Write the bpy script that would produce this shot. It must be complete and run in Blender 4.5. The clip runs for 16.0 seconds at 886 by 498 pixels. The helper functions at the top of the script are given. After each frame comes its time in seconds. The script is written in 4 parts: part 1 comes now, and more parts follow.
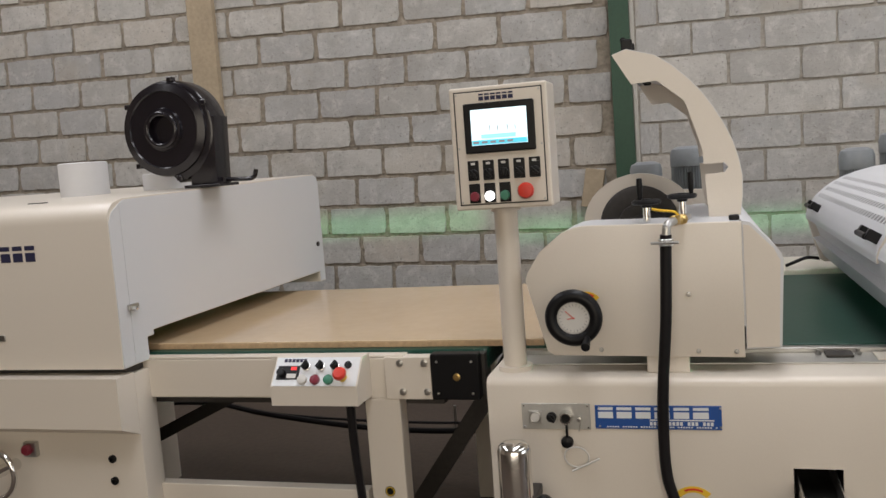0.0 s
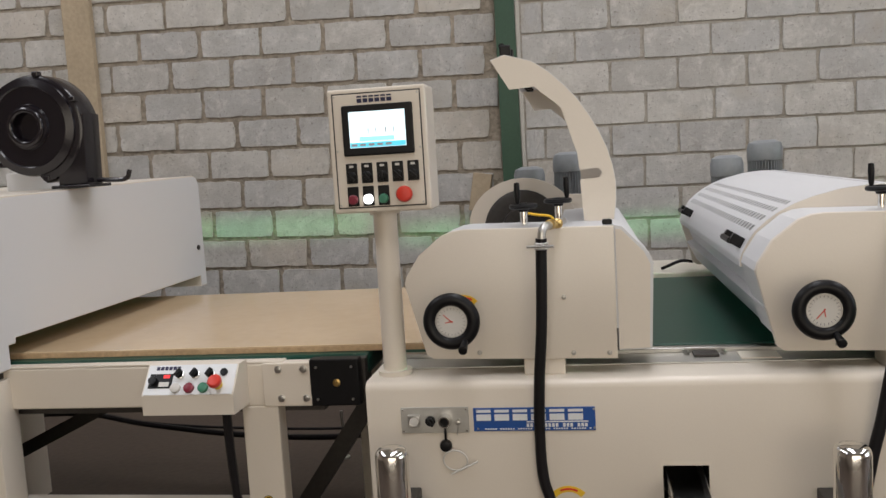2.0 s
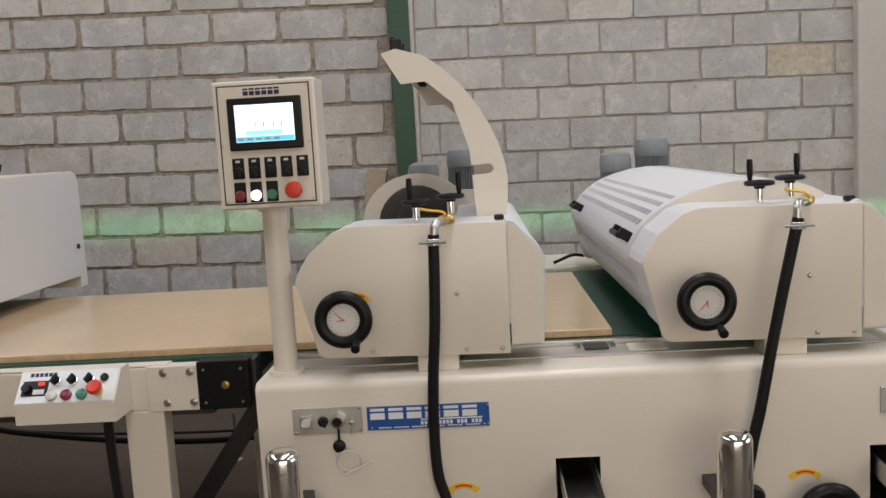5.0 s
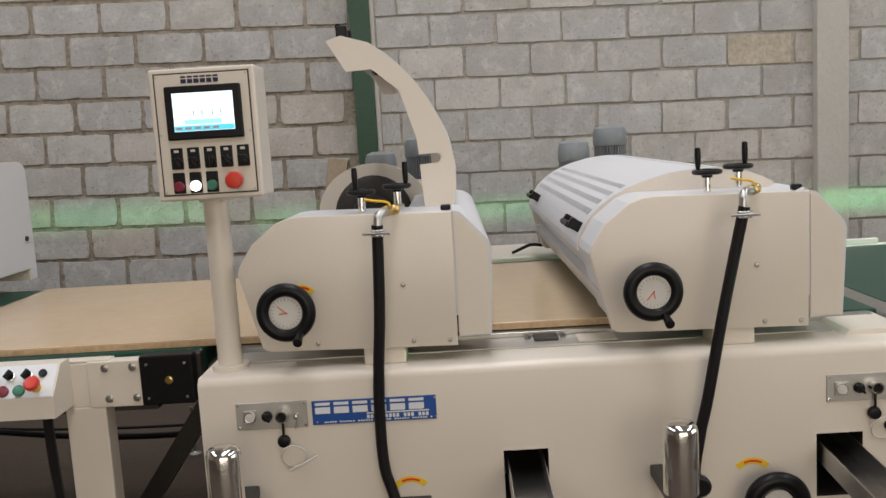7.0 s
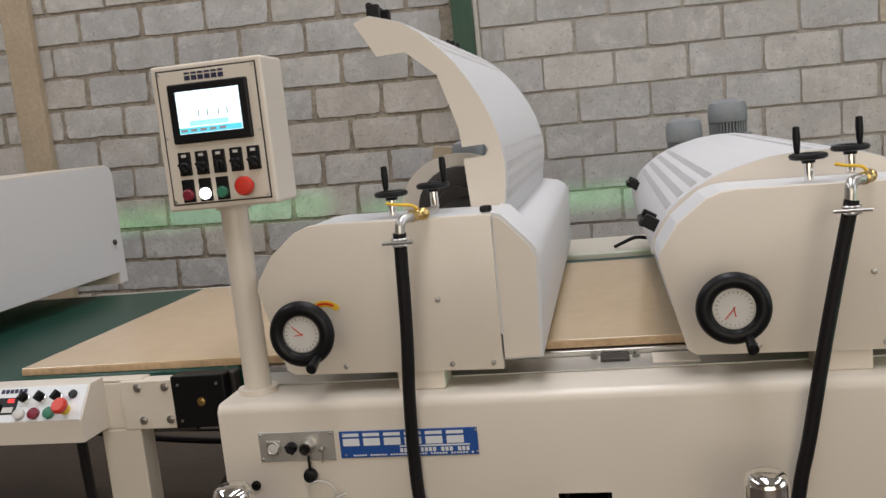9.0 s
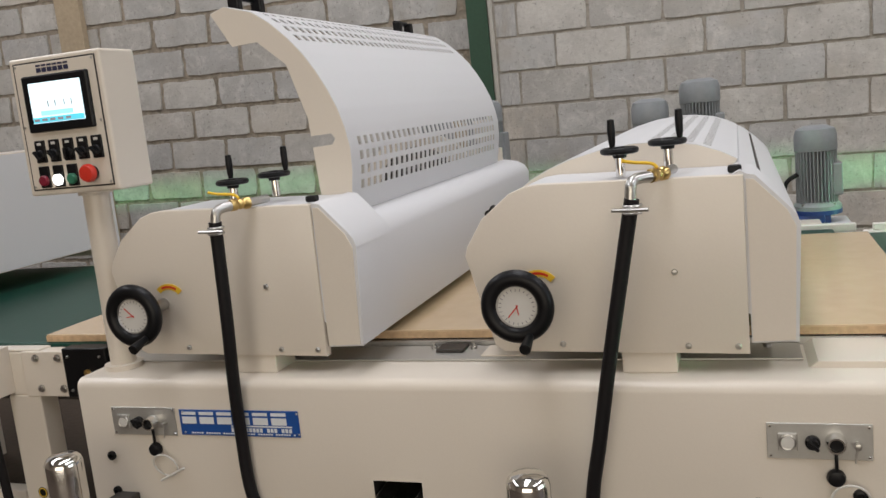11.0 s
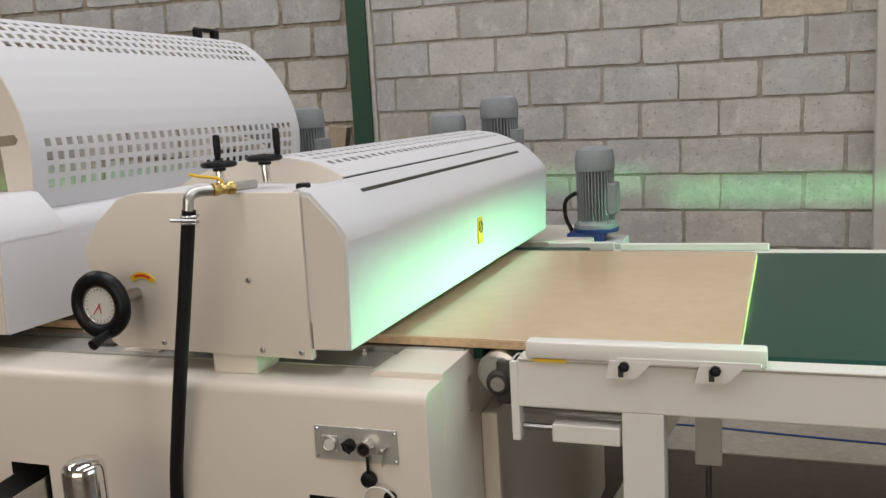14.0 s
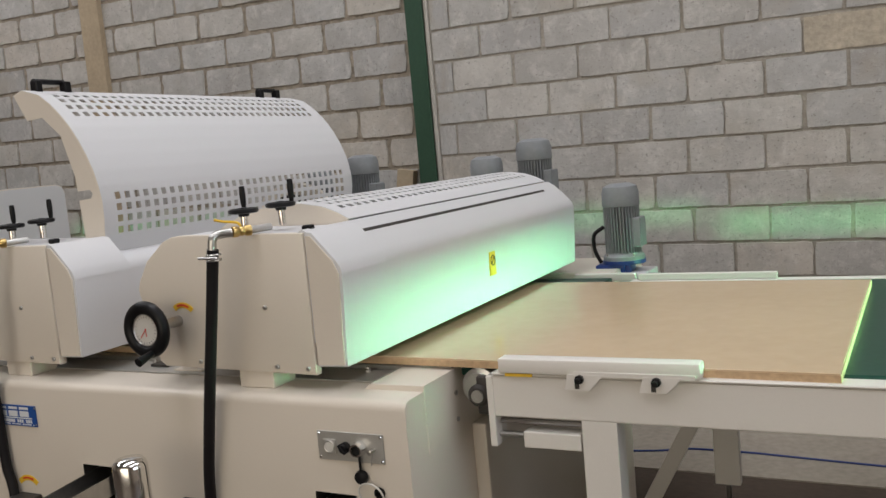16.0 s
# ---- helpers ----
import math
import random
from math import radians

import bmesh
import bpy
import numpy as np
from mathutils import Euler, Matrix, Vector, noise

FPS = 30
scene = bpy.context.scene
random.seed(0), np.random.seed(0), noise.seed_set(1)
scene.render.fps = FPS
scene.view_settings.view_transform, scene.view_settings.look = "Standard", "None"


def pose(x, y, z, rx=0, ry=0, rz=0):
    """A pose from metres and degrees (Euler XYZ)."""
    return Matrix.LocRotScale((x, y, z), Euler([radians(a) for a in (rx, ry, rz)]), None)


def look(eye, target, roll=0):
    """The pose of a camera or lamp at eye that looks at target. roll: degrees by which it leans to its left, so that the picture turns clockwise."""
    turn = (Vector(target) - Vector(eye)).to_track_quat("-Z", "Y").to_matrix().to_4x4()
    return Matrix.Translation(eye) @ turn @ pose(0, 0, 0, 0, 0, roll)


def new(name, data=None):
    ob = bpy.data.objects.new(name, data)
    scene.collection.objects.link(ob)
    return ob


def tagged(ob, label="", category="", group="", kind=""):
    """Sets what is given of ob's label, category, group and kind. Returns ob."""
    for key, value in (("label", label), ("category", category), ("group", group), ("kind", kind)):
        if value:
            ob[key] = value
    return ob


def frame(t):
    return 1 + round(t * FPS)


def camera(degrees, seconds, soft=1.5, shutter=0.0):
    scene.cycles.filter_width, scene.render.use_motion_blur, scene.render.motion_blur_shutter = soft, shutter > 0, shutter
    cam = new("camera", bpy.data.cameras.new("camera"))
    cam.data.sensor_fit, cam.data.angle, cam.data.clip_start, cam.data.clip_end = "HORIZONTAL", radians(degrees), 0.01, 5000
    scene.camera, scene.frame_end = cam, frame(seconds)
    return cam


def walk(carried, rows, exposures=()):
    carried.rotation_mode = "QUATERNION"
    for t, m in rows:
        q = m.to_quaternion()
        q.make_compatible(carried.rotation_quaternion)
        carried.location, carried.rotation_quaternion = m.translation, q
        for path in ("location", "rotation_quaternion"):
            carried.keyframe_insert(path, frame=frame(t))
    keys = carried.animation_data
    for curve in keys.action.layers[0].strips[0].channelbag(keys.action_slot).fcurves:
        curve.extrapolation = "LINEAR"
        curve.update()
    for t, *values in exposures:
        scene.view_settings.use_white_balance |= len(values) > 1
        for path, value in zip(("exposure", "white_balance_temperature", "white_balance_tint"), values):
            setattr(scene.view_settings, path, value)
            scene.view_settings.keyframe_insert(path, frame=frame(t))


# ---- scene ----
cam = camera(53.9, 16.0)
PATH = [
    (0, (0.234, 0.445, 1.519), (-0.321, 2.357, 1.318), -4.2),
    (0.5, (0.246, 0.447, 1.519), (-0.239, 2.376, 1.317), -4.3),
    (1, (0.255, 0.452, 1.519), (-0.164, 2.397, 1.311), -4.1),
    (1.5, (0.268, 0.465, 1.515), (-0.093, 2.421, 1.304), -3.8),
    (2, (0.271, 0.47, 1.515), (-0.049, 2.433, 1.306), -3.5),
    (2.5, (0.272, 0.467, 1.516), (-0.038, 2.432, 1.309), -3.5),
    (3, (0.273, 0.465, 1.517), (-0.024, 2.432, 1.314), -3.4),
    (3.5, (0.276, 0.471, 1.516), (0.017, 2.444, 1.309), -3.2),
    (4, (0.276, 0.483, 1.511), (0.076, 2.461, 1.289), -3.1),
    (4.5, (0.275, 0.494, 1.514), (0.139, 2.476, 1.287), -3.2),
    (7, (0.349, 0.536, 1.508), (0.321, 2.519, 1.248), -3.4),
    (7.5, (0.353, 0.62, 1.511), (0.287, 2.604, 1.267), -3.2),
    (8, (0.376, 0.707, 1.512), (0.235, 2.684, 1.24), -4.0),
    (8.2, (0.41, 0.739, 1.511), (0.223, 2.713, 1.252), -4.7),
    (10.3, (0.96, 1.019, 1.496), (0.404, 2.912, 1.173), -5.5),
    (10.5, (1.023, 1.03, 1.491), (0.479, 2.934, 1.208), -5.7),
    (11, (1.214, 1.01, 1.492), (0.562, 2.874, 1.175), -5.9),
    (11.5, (1.347, 1.036, 1.477), (0.724, 2.91, 1.162), -5.6),
    (12, (1.48, 1.108, 1.471), (0.786, 2.949, 1.11), -2.9),
    (12.5, (1.646, 1.135, 1.477), (0.872, 2.952, 1.16), -5.8),
    (13, (1.844, 1.102, 1.476), (1.112, 2.935, 1.158), -5.6),
    (13.5, (1.955, 1.116, 1.468), (1.247, 2.966, 1.191), -6.1),
    (14, (2.062, 1.184, 1.463), (1.372, 3.034, 1.147), -3.3),
    (14.5, (2.179, 1.185, 1.468), (1.351, 2.981, 1.169), -3.7),
    (15, (2.306, 1.135, 1.473), (1.442, 2.916, 1.185), -4.5),
    (15.5, (2.362, 1.099, 1.472), (1.471, 2.876, 1.251), -5.3),
    (16, (2.424, 1.039, 1.467), (1.507, 2.804, 1.255), -5.2),
]
walk(cam, [(t, look(eye, target, roll)) for t, eye, target, roll in PATH], exposures=[(0, -0.24), (8, -0.21), (14, -0.25), (15.4, -0.29), (16, -0.41)])

# ---- world and light ----
world = bpy.data.worlds.new("hall_sky")
scene.world = world
world.use_nodes = True
wn = world.node_tree
sky = wn.nodes.new("ShaderNodeTexSky")
sky.sky_type, sky.sun_disc = "NISHITA", False
sky.sun_elevation, sky.sun_rotation = radians(55), radians(200)
wn.links.new(sky.outputs[0], wn.nodes["Background"].inputs[0])
wn.nodes["Background"].inputs[1].default_value = 0.1
scene.view_settings.exposure = 0.0


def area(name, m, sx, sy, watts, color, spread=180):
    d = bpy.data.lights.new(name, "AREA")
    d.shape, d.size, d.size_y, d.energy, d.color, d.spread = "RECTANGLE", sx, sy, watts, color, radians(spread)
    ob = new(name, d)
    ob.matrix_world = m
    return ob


# skylight strips in the roof of the hall
for sx in (-4.5, 0.5, 5.5):
    area("skylight_lamp", pose(sx, 2.6, 5.96), 1.1, 8.5, 262, (0.965, 0.955, 0.985))
# warm fill lamp added far behind the camera, for the front faces
area("warm_fill_lamp", pose(2.0, -4.9, 2.2, 90, 0, 0), 7.0, 3.6, 215, (1.0, 0.90, 0.75))
# cool fill lamp added in an assumed opening of the east wall
area("east_fill_lamp", pose(9.05, 1.2, 2.6, 0, 90, 0), 3.0, 5.0, 120, (0.90, 0.94, 1.0))
# green light of the curing lamps: out of the slots of the dryer and of the unseen second one
area("curing_lamp", pose(3.6, 3.48, 1.018, 0, 89.8, 0), 0.062, 1.4, 11.5, (0.33, 1.0, 0.54), 44)
area("curing_lamp", pose(-2.3, 3.6, 1.02, 0, -90, 0), 0.03, 1.1, 0.06, (0.10, 1.0, 0.22), 60)
# strip lamps added behind the line cast the green band on the wall
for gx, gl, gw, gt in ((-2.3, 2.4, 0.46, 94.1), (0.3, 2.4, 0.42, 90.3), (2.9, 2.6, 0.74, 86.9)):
    area("wall_band_lamp", pose(gx, 4.74, 1.03, gt, 0, 0), gl, 0.02, gw, (0.2, 1.0, 0.36), 12)


# ---- materials ----
def material(name, color, rough=0.5, metal=0.0, vary=0.08, scale=3.0, bump=0.0, fine=60.0, second=None, mix_scale=1.2, spec=0.5, island=0.0, coat=0.0):
    m = bpy.data.materials.new(name)
    m.use_nodes = True
    nt = m.node_tree
    b = nt.nodes["Principled BSDF"]
    b.inputs["Roughness"].default_value, b.inputs["Metallic"].default_value = rough, metal
    b.inputs["Specular IOR Level"].default_value = spec
    b.inputs["Coat Weight"].default_value = coat
    tc = nt.nodes.new("ShaderNodeTexCoord")
    n1 = nt.nodes.new("ShaderNodeTexNoise")
    n1.inputs["Scale"].default_value, n1.inputs["Detail"].default_value = scale, 5
    n2 = nt.nodes.new("ShaderNodeTexNoise")
    n2.inputs["Scale"].default_value, n2.inputs["Detail"].default_value = fine, 4
    for n in (n1, n2):
        nt.links.new(tc.outputs["Object"], n.inputs["Vector"])
    add = nt.nodes.new("ShaderNodeMath")
    add.operation = "ADD"
    nt.links.new(n1.outputs["Fac"], add.inputs[0])
    nt.links.new(n2.outputs["Fac"], add.inputs[1])
    last = add.outputs[0]
    if island:
        info = nt.nodes.new("ShaderNodeObjectInfo")
        mul = nt.nodes.new("ShaderNodeMath")
        mul.operation = "MULTIPLY_ADD"
        mul.inputs[1].default_value = island
        nt.links.new(info.outputs["Random"], mul.inputs[0])
        nt.links.new(last, mul.inputs[2])
        last = mul.outputs[0]
    ramp = nt.nodes.new("ShaderNodeValToRGB")
    lo, hi = [max(0, c * (1 - vary)) for c in color], [min(1, c * (1 + vary)) for c in color]
    if second:
        hi = second
    ramp.color_ramp.elements[0].position, ramp.color_ramp.elements[1].position = 0.3, 0.7
    ramp.color_ramp.elements[0].color, ramp.color_ramp.elements[1].color = (*lo, 1), (*hi, 1)
    half = nt.nodes.new("ShaderNodeMath")
    half.operation = "MULTIPLY"
    half.inputs[1].default_value = 0.5 if not island else 1 / (2 + island)
    nt.links.new(last, half.inputs[0])
    nt.links.new(half.outputs[0], ramp.inputs[0])
    nt.links.new(ramp.outputs[0], b.inputs["Base Color"])
    rr = nt.nodes.new("ShaderNodeMapRange")
    rr.inputs["To Min"].default_value, rr.inputs["To Max"].default_value = max(0.02, rough - 0.04), min(1, rough + 0.04)
    nt.links.new(n1.outputs["Fac"], rr.inputs["Value"])
    nt.links.new(rr.outputs[0], b.inputs["Roughness"])
    if bump:
        bp = nt.nodes.new("ShaderNodeBump")
        bp.inputs["Strength"].default_value, bp.inputs["Distance"].default_value = 1.0, bump
        nt.links.new(n2.outputs["Fac"], bp.inputs["Height"])
        nt.links.new(bp.outputs[0], b.inputs["Normal"])
    return m


def glow(name, color, strength):
    m = bpy.data.materials.new(name)
    m.use_nodes = True
    b = m.node_tree.nodes["Principled BSDF"]
    b.inputs["Base Color"].default_value = (*color, 1)
    b.inputs["Emission Color"].default_value = (*color, 1)
    b.inputs["Emission Strength"].default_value = strength
    return m


OUTWHITE = material("off_white_paint", (0.72, 0.69, 0.645), 0.4, vary=0.015, scale=1.5, bump=0.0002, fine=180)
CREAM = material("cream_paint", (0.690, 0.627, 0.540), 0.3, vary=0.015, scale=1.5, bump=0.0002, fine=180)
WHITE = material("white_paint", (0.635, 0.635, 0.645), 0.45, vary=0.012, scale=1.5, bump=0.0002, fine=180)


def block_material():
    """Weathered concrete: broad blotches, pale smears and dark pits, shifted from block to block."""
    m = bpy.data.materials.new("concrete_block")
    m.use_nodes = True
    nt = m.node_tree
    b = nt.nodes["Principled BSDF"]
    b.inputs["Roughness"].default_value = 0.92
    tc, info = nt.nodes.new("ShaderNodeTexCoord"), nt.nodes.new("ShaderNodeObjectInfo")
    off = nt.nodes.new("ShaderNodeVectorMath")
    off.operation = "MULTIPLY_ADD"
    off.inputs[1].default_value = (37.0, 53.0, 71.0)
    nt.links.new(info.outputs["Random"], off.inputs[0])
    nt.links.new(tc.outputs["Object"], off.inputs[2])

    def noise(scale, detail, roughness, lo, hi, warp=0.0):
        n = nt.nodes.new("ShaderNodeTexNoise")
        n.inputs["Scale"].default_value, n.inputs["Detail"].default_value = scale, detail
        n.inputs["Roughness"].default_value, n.inputs["Distortion"].default_value = roughness, warp
        nt.links.new(off.outputs[0], n.inputs["Vector"])
        r = nt.nodes.new("ShaderNodeMapRange")
        r.inputs["From Min"].default_value, r.inputs["From Max"].default_value = lo, hi
        nt.links.new(n.outputs["Fac"], r.inputs["Value"])
        return n, r.outputs[0]

    def blend(fac, a, c, share=1.0):
        mx = nt.nodes.new("ShaderNodeMix")
        mx.data_type = "RGBA"
        mul = nt.nodes.new("ShaderNodeMath")
        mul.operation = "MULTIPLY"
        mul.inputs[1].default_value = share
        nt.links.new(fac, mul.inputs[0])
        nt.links.new(mul.outputs[0], mx.inputs[0])
        if isinstance(a, tuple):
            mx.inputs[6].default_value = (*a, 1)
        else:
            nt.links.new(a, mx.inputs[6])
        mx.inputs[7].default_value = (*c, 1)
        return mx.outputs[2]

    tone = nt.nodes.new("ShaderNodeValToRGB")
    cr = tone.color_ramp
    cr.elements[0].color, cr.elements[1].color = (0.412, 0.402, 0.388, 1), (0.50, 0.452, 0.388, 1)
    for pos, c in ((0.25, (0.47, 0.462, 0.445, 1)), (0.5, (0.435, 0.415, 0.383, 1)), (0.75, (0.53, 0.51, 0.475, 1))):
        cr.elements.new(pos).color = c
    nt.links.new(info.outputs["Random"], tone.inputs[0])
    col = tone.outputs[0]
    col = blend(noise(4.0, 8, 0.7, 0.42, 0.70, 0.3)[1], col, (0.33, 0.312, 0.288), 0.75)
    col = blend(noise(9.0, 10, 0.8, 0.50, 0.72, 0.4)[1], col, (0.66, 0.64, 0.60), 0.8)
    col = blend(noise(3.2, 3, 0.5, 0.58, 0.72)[1], col, (0.41, 0.365, 0.30), 0.45)
    fine_node, pits = noise(58.0, 6, 0.75, 0.575, 0.655)
    col = blend(pits, col, (0.20, 0.185, 0.165), 0.75)
    nt.links.new(col, b.inputs["Base Color"])
    bp = nt.nodes.new("ShaderNodeBump")
    bp.inputs["Strength"].default_value, bp.inputs["Distance"].default_value = 0.9, 0.005
    nt.links.new(fine_node.outputs["Fac"], bp.inputs["Height"])
    nt.links.new(bp.outputs[0], b.inputs["Normal"])
    return m


BLOCK = block_material()
BLOCKTAN = material("tan_block", (0.43, 0.375, 0.295), 0.92, vary=0.28, scale=6, bump=0.004, fine=45)
MORTAR = material("mortar", (0.30, 0.258, 0.205), 0.95, vary=0.45, scale=7, bump=0.012, fine=38)
MORTARGREY = material("grey_mortar", (0.36, 0.33, 0.285), 0.95, vary=0.25, scale=9, bump=0.006, fine=50)
PLASTER = material("plaster", (0.47, 0.445, 0.40), 0.9, vary=0.06, scale=4, bump=0.003, fine=40)
TANWOOD = material("tan_plaster", (0.40, 0.32, 0.22), 0.85, vary=0.15, scale=4, bump=0.003, fine=40)
GREENSTEEL = material("green_steel_paint", (0.024, 0.066, 0.038), 0.45, vary=0.15, scale=4)
# the dark brown carries the shade under the machines; the pale is lit floor
SHADEFLOOR = material("shaded_floor_concrete", (0.058, 0.039, 0.027), 0.75, vary=0.25, scale=1.3, bump=0.002, fine=30)
LITFLOOR = material("lit_floor_concrete", (0.29, 0.255, 0.21), 0.8, vary=0.22, scale=2, bump=0.002, fine=30)
ROOF = material("roof_sheet", (0.45, 0.44, 0.42), 0.7)
BOUNCEWALL = material("brown_bounce_wall", (0.36, 0.30, 0.24), 0.9, vary=0.15)
BELT = material("green_belt", (0.007, 0.046, 0.030), 0.34, vary=0.18, scale=2, spec=0.25, second=(0.016, 0.066, 0.048))
PLY = material("coated_plywood", (0.575, 0.425, 0.265), 0.13, vary=0.02, scale=2.2, fine=26, second=(0.625, 0.47, 0.305), spec=0.65)
PLYEDGE = material("plywood_edge", (0.52, 0.36, 0.21), 0.7, vary=0.2, scale=30)
BLACK = material("black_plastic", (0.005, 0.005, 0.006), 0.38, vary=0.2, spec=0.25)
GLOSSBLACK = material("glossy_black_enamel", (0.010, 0.008, 0.011), 0.2, vary=0.2, spec=0.6)
RUBBER = material("black_rubber", (0.007, 0.006, 0.007), 0.5, vary=0.2, spec=0.25)
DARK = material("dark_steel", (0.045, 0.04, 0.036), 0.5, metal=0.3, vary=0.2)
CHROME = material("chrome", (0.80, 0.79, 0.77), 0.10, metal=1.0, vary=0.03)
STEEL = material("steel", (0.50, 0.49, 0.47), 0.32, metal=1.0, vary=0.1)
BRASS = material("brass", (0.62, 0.44, 0.17), 0.28, metal=1.0, vary=0.1)
MOTORGREY = material("motor_grey_paint", (0.22, 0.235, 0.245), 0.45, vary=0.1)
BLUEPAINT = material("blue_paint", (0.007, 0.028, 0.16), 0.4, vary=0.15)
SIGNBLUE = material("sign_blue", (0.012, 0.075, 0.30), 0.35, vary=0.05)
SIGNWHITE = material("sign_white", (0.72, 0.74, 0.76), 0.4, vary=0.03)
RED = material("red_plastic", (0.62, 0.035, 0.018), 0.35, vary=0.08)
DARKRED = material("dark_red_plastic", (0.20, 0.012, 0.03), 0.35, vary=0.08)
GREENBTN = material("green_plastic", (0.04, 0.20, 0.12), 0.35, vary=0.08)
YELLOW = material("yellow_sticker", (0.78, 0.50, 0.03), 0.5, vary=0.06)
ORANGE = material("orange_sticker", (0.70, 0.28, 0.03), 0.5, vary=0.06)
DIAL = material("dial_face", (0.60, 0.585, 0.55), 0.5, vary=0.03)
PLATE = material("brushed_plate", (0.52, 0.51, 0.48), 0.42, metal=0.7, vary=0.06, fine=120)
INK = material("dark_ink", (0.02, 0.02, 0.06), 0.6)
WIRE = material("white_cable", (0.62, 0.60, 0.56), 0.5)
LAMPWHITE = glow("white_signal_light", (1.0, 1.0, 1.0), 4.0)
SCREEN = glow("screen_white", (0.75, 0.93, 1.0), 1.15)
SCREENCYAN = glow("screen_cyan", (0.10, 0.62, 0.80), 0.9)
SCREENBAR = glow("screen_mark", (0.30, 0.30, 0.32), 0.4)
REDLED = glow("red_led", (0.9, 0.03, 0.03), 0.7)

# ---- mesh helpers ----
ORIGIN = {}


def thing(name, x, y, z, label, category, group="", kind=""):
    ob = new(name)
    ob.location = (x, y, z)
    ob.empty_display_size = 0.1
    ORIGIN[ob.name] = Vector((x, y, z))
    return tagged(ob, label, category, group, kind)


def part(name, bm, mat, parent=None, label="", smooth=False):
    me = bpy.data.meshes.new(name)
    if parent is not None:
        bmesh.ops.translate(bm, verts=bm.verts, vec=-ORIGIN[parent.name])
    bmesh.ops.recalc_face_normals(bm, faces=bm.faces)
    bm.to_mesh(me)
    bm.free()
    for m in (mat if isinstance(mat, (list, tuple)) else (mat,)):
        me.materials.append(m)
    if smooth:
        for p in me.polygons:
            p.use_smooth = True
        me.set_sharp_from_angle(angle=radians(38))
    ob = new(name, me)
    if parent is not None:
        ob.parent = parent
        ORIGIN[ob.name] = ORIGIN[parent.name]
    if label:
        ob["label"] = label
    return ob


def setting(name, bm, mat, label, category, smooth=False):
    ob = part(name, bm, mat, None, label, smooth)
    ORIGIN[ob.name] = Vector((0, 0, 0))
    return tagged(ob, label, category, kind="structure")


def box(x0, x1, y0, y1, z0, z1, bevel=0.0, seg=2, bm=None):
    b = bmesh.new()
    bmesh.ops.create_cube(b, size=1)
    bmesh.ops.transform(b, matrix=Matrix.Translation(((x0 + x1) / 2, (y0 + y1) / 2, (z0 + z1) / 2)) @ Matrix.Diagonal((x1 - x0, y1 - y0, z1 - z0, 1)), verts=b.verts)
    if bevel:
        bmesh.ops.bevel(b, geom=b.edges[:], offset=bevel, segments=seg, profile=0.5, affect="EDGES")
    return merge(bm, b)


def merge(bm, b, m=None):
    if m is not None:
        bmesh.ops.transform(b, matrix=m, verts=b.verts)
    if bm is None:
        return b
    me = bpy.data.meshes.new("temp")
    b.to_mesh(me)
    b.free()
    bm.from_mesh(me)
    bpy.data.meshes.remove(me)
    return bm


def prism(pts, y0, y1, bevel=0.0, bm=None):
    """A plate whose outline is pts in x and z, from y0 to y1."""
    b = bmesh.new()
    f = b.faces.new([b.verts.new((x, y0, z)) for x, z in pts])
    r = bmesh.ops.extrude_face_region(b, geom=[f])
    bmesh.ops.translate(b, verts=[v for v in r["geom"] if isinstance(v, bmesh.types.BMVert)], vec=(0, y1 - y0, 0))
    bmesh.ops.recalc_face_normals(b, faces=b.faces)
    if bevel:
        es = [e for e in b.edges if abs(e.verts[0].co.y - e.verts[1].co.y) < 1e-6]
        bmesh.ops.bevel(b, geom=es, offset=bevel, segments=2, profile=0.5, affect="EDGES")
    return merge(bm, b)


def lathe(profile, m=None, seg=28, bm=None):
    """A turned body: profile rows (radius, height) along z, then placed by m."""
    b = bmesh.new()
    rings = []
    for r, h in profile:
        if r < 1e-5:
            rings.append([b.verts.new((0, 0, h))])
        else:
            rings.append([b.verts.new((r * math.cos(2 * math.pi * i / seg), r * math.sin(2 * math.pi * i / seg), h)) for i in range(seg)])
    for a, c in zip(rings, rings[1:]):
        for i in range(seg):
            j = (i + 1) % seg
            q = [a[i % len(a)], a[j % len(a)], c[j % len(c)], c[i % len(c)]]
            q = list(dict.fromkeys(q))
            if len(q) > 2:
                b.faces.new(q)
    if len(rings[0]) > 1:
        b.faces.new(rings[0])
    if len(rings[-1]) > 1:
        b.faces.new(rings[-1])
    bmesh.ops.recalc_face_normals(b, faces=b.faces)
    return merge(bm, b, m)


def ring(R, r, m=None, seg=36, sub=10, bm=None, squash=1.0):
    b = bmesh.new()
    vs = [[b.verts.new(((R + r * math.cos(2 * math.pi * k / sub)) * math.cos(2 * math.pi * i / seg), (R + r * math.cos(2 * math.pi * k / sub)) * math.sin(2 * math.pi * i / seg), squash * r * math.sin(2 * math.pi * k / sub))) for k in range(sub)] for i in range(seg)]
    for i in range(seg):
        for k in range(sub):
            b.faces.new((vs[i][k], vs[(i + 1) % seg][k], vs[(i + 1) % seg][(k + 1) % sub], vs[i][(k + 1) % sub]))
    return merge(bm, b, m)


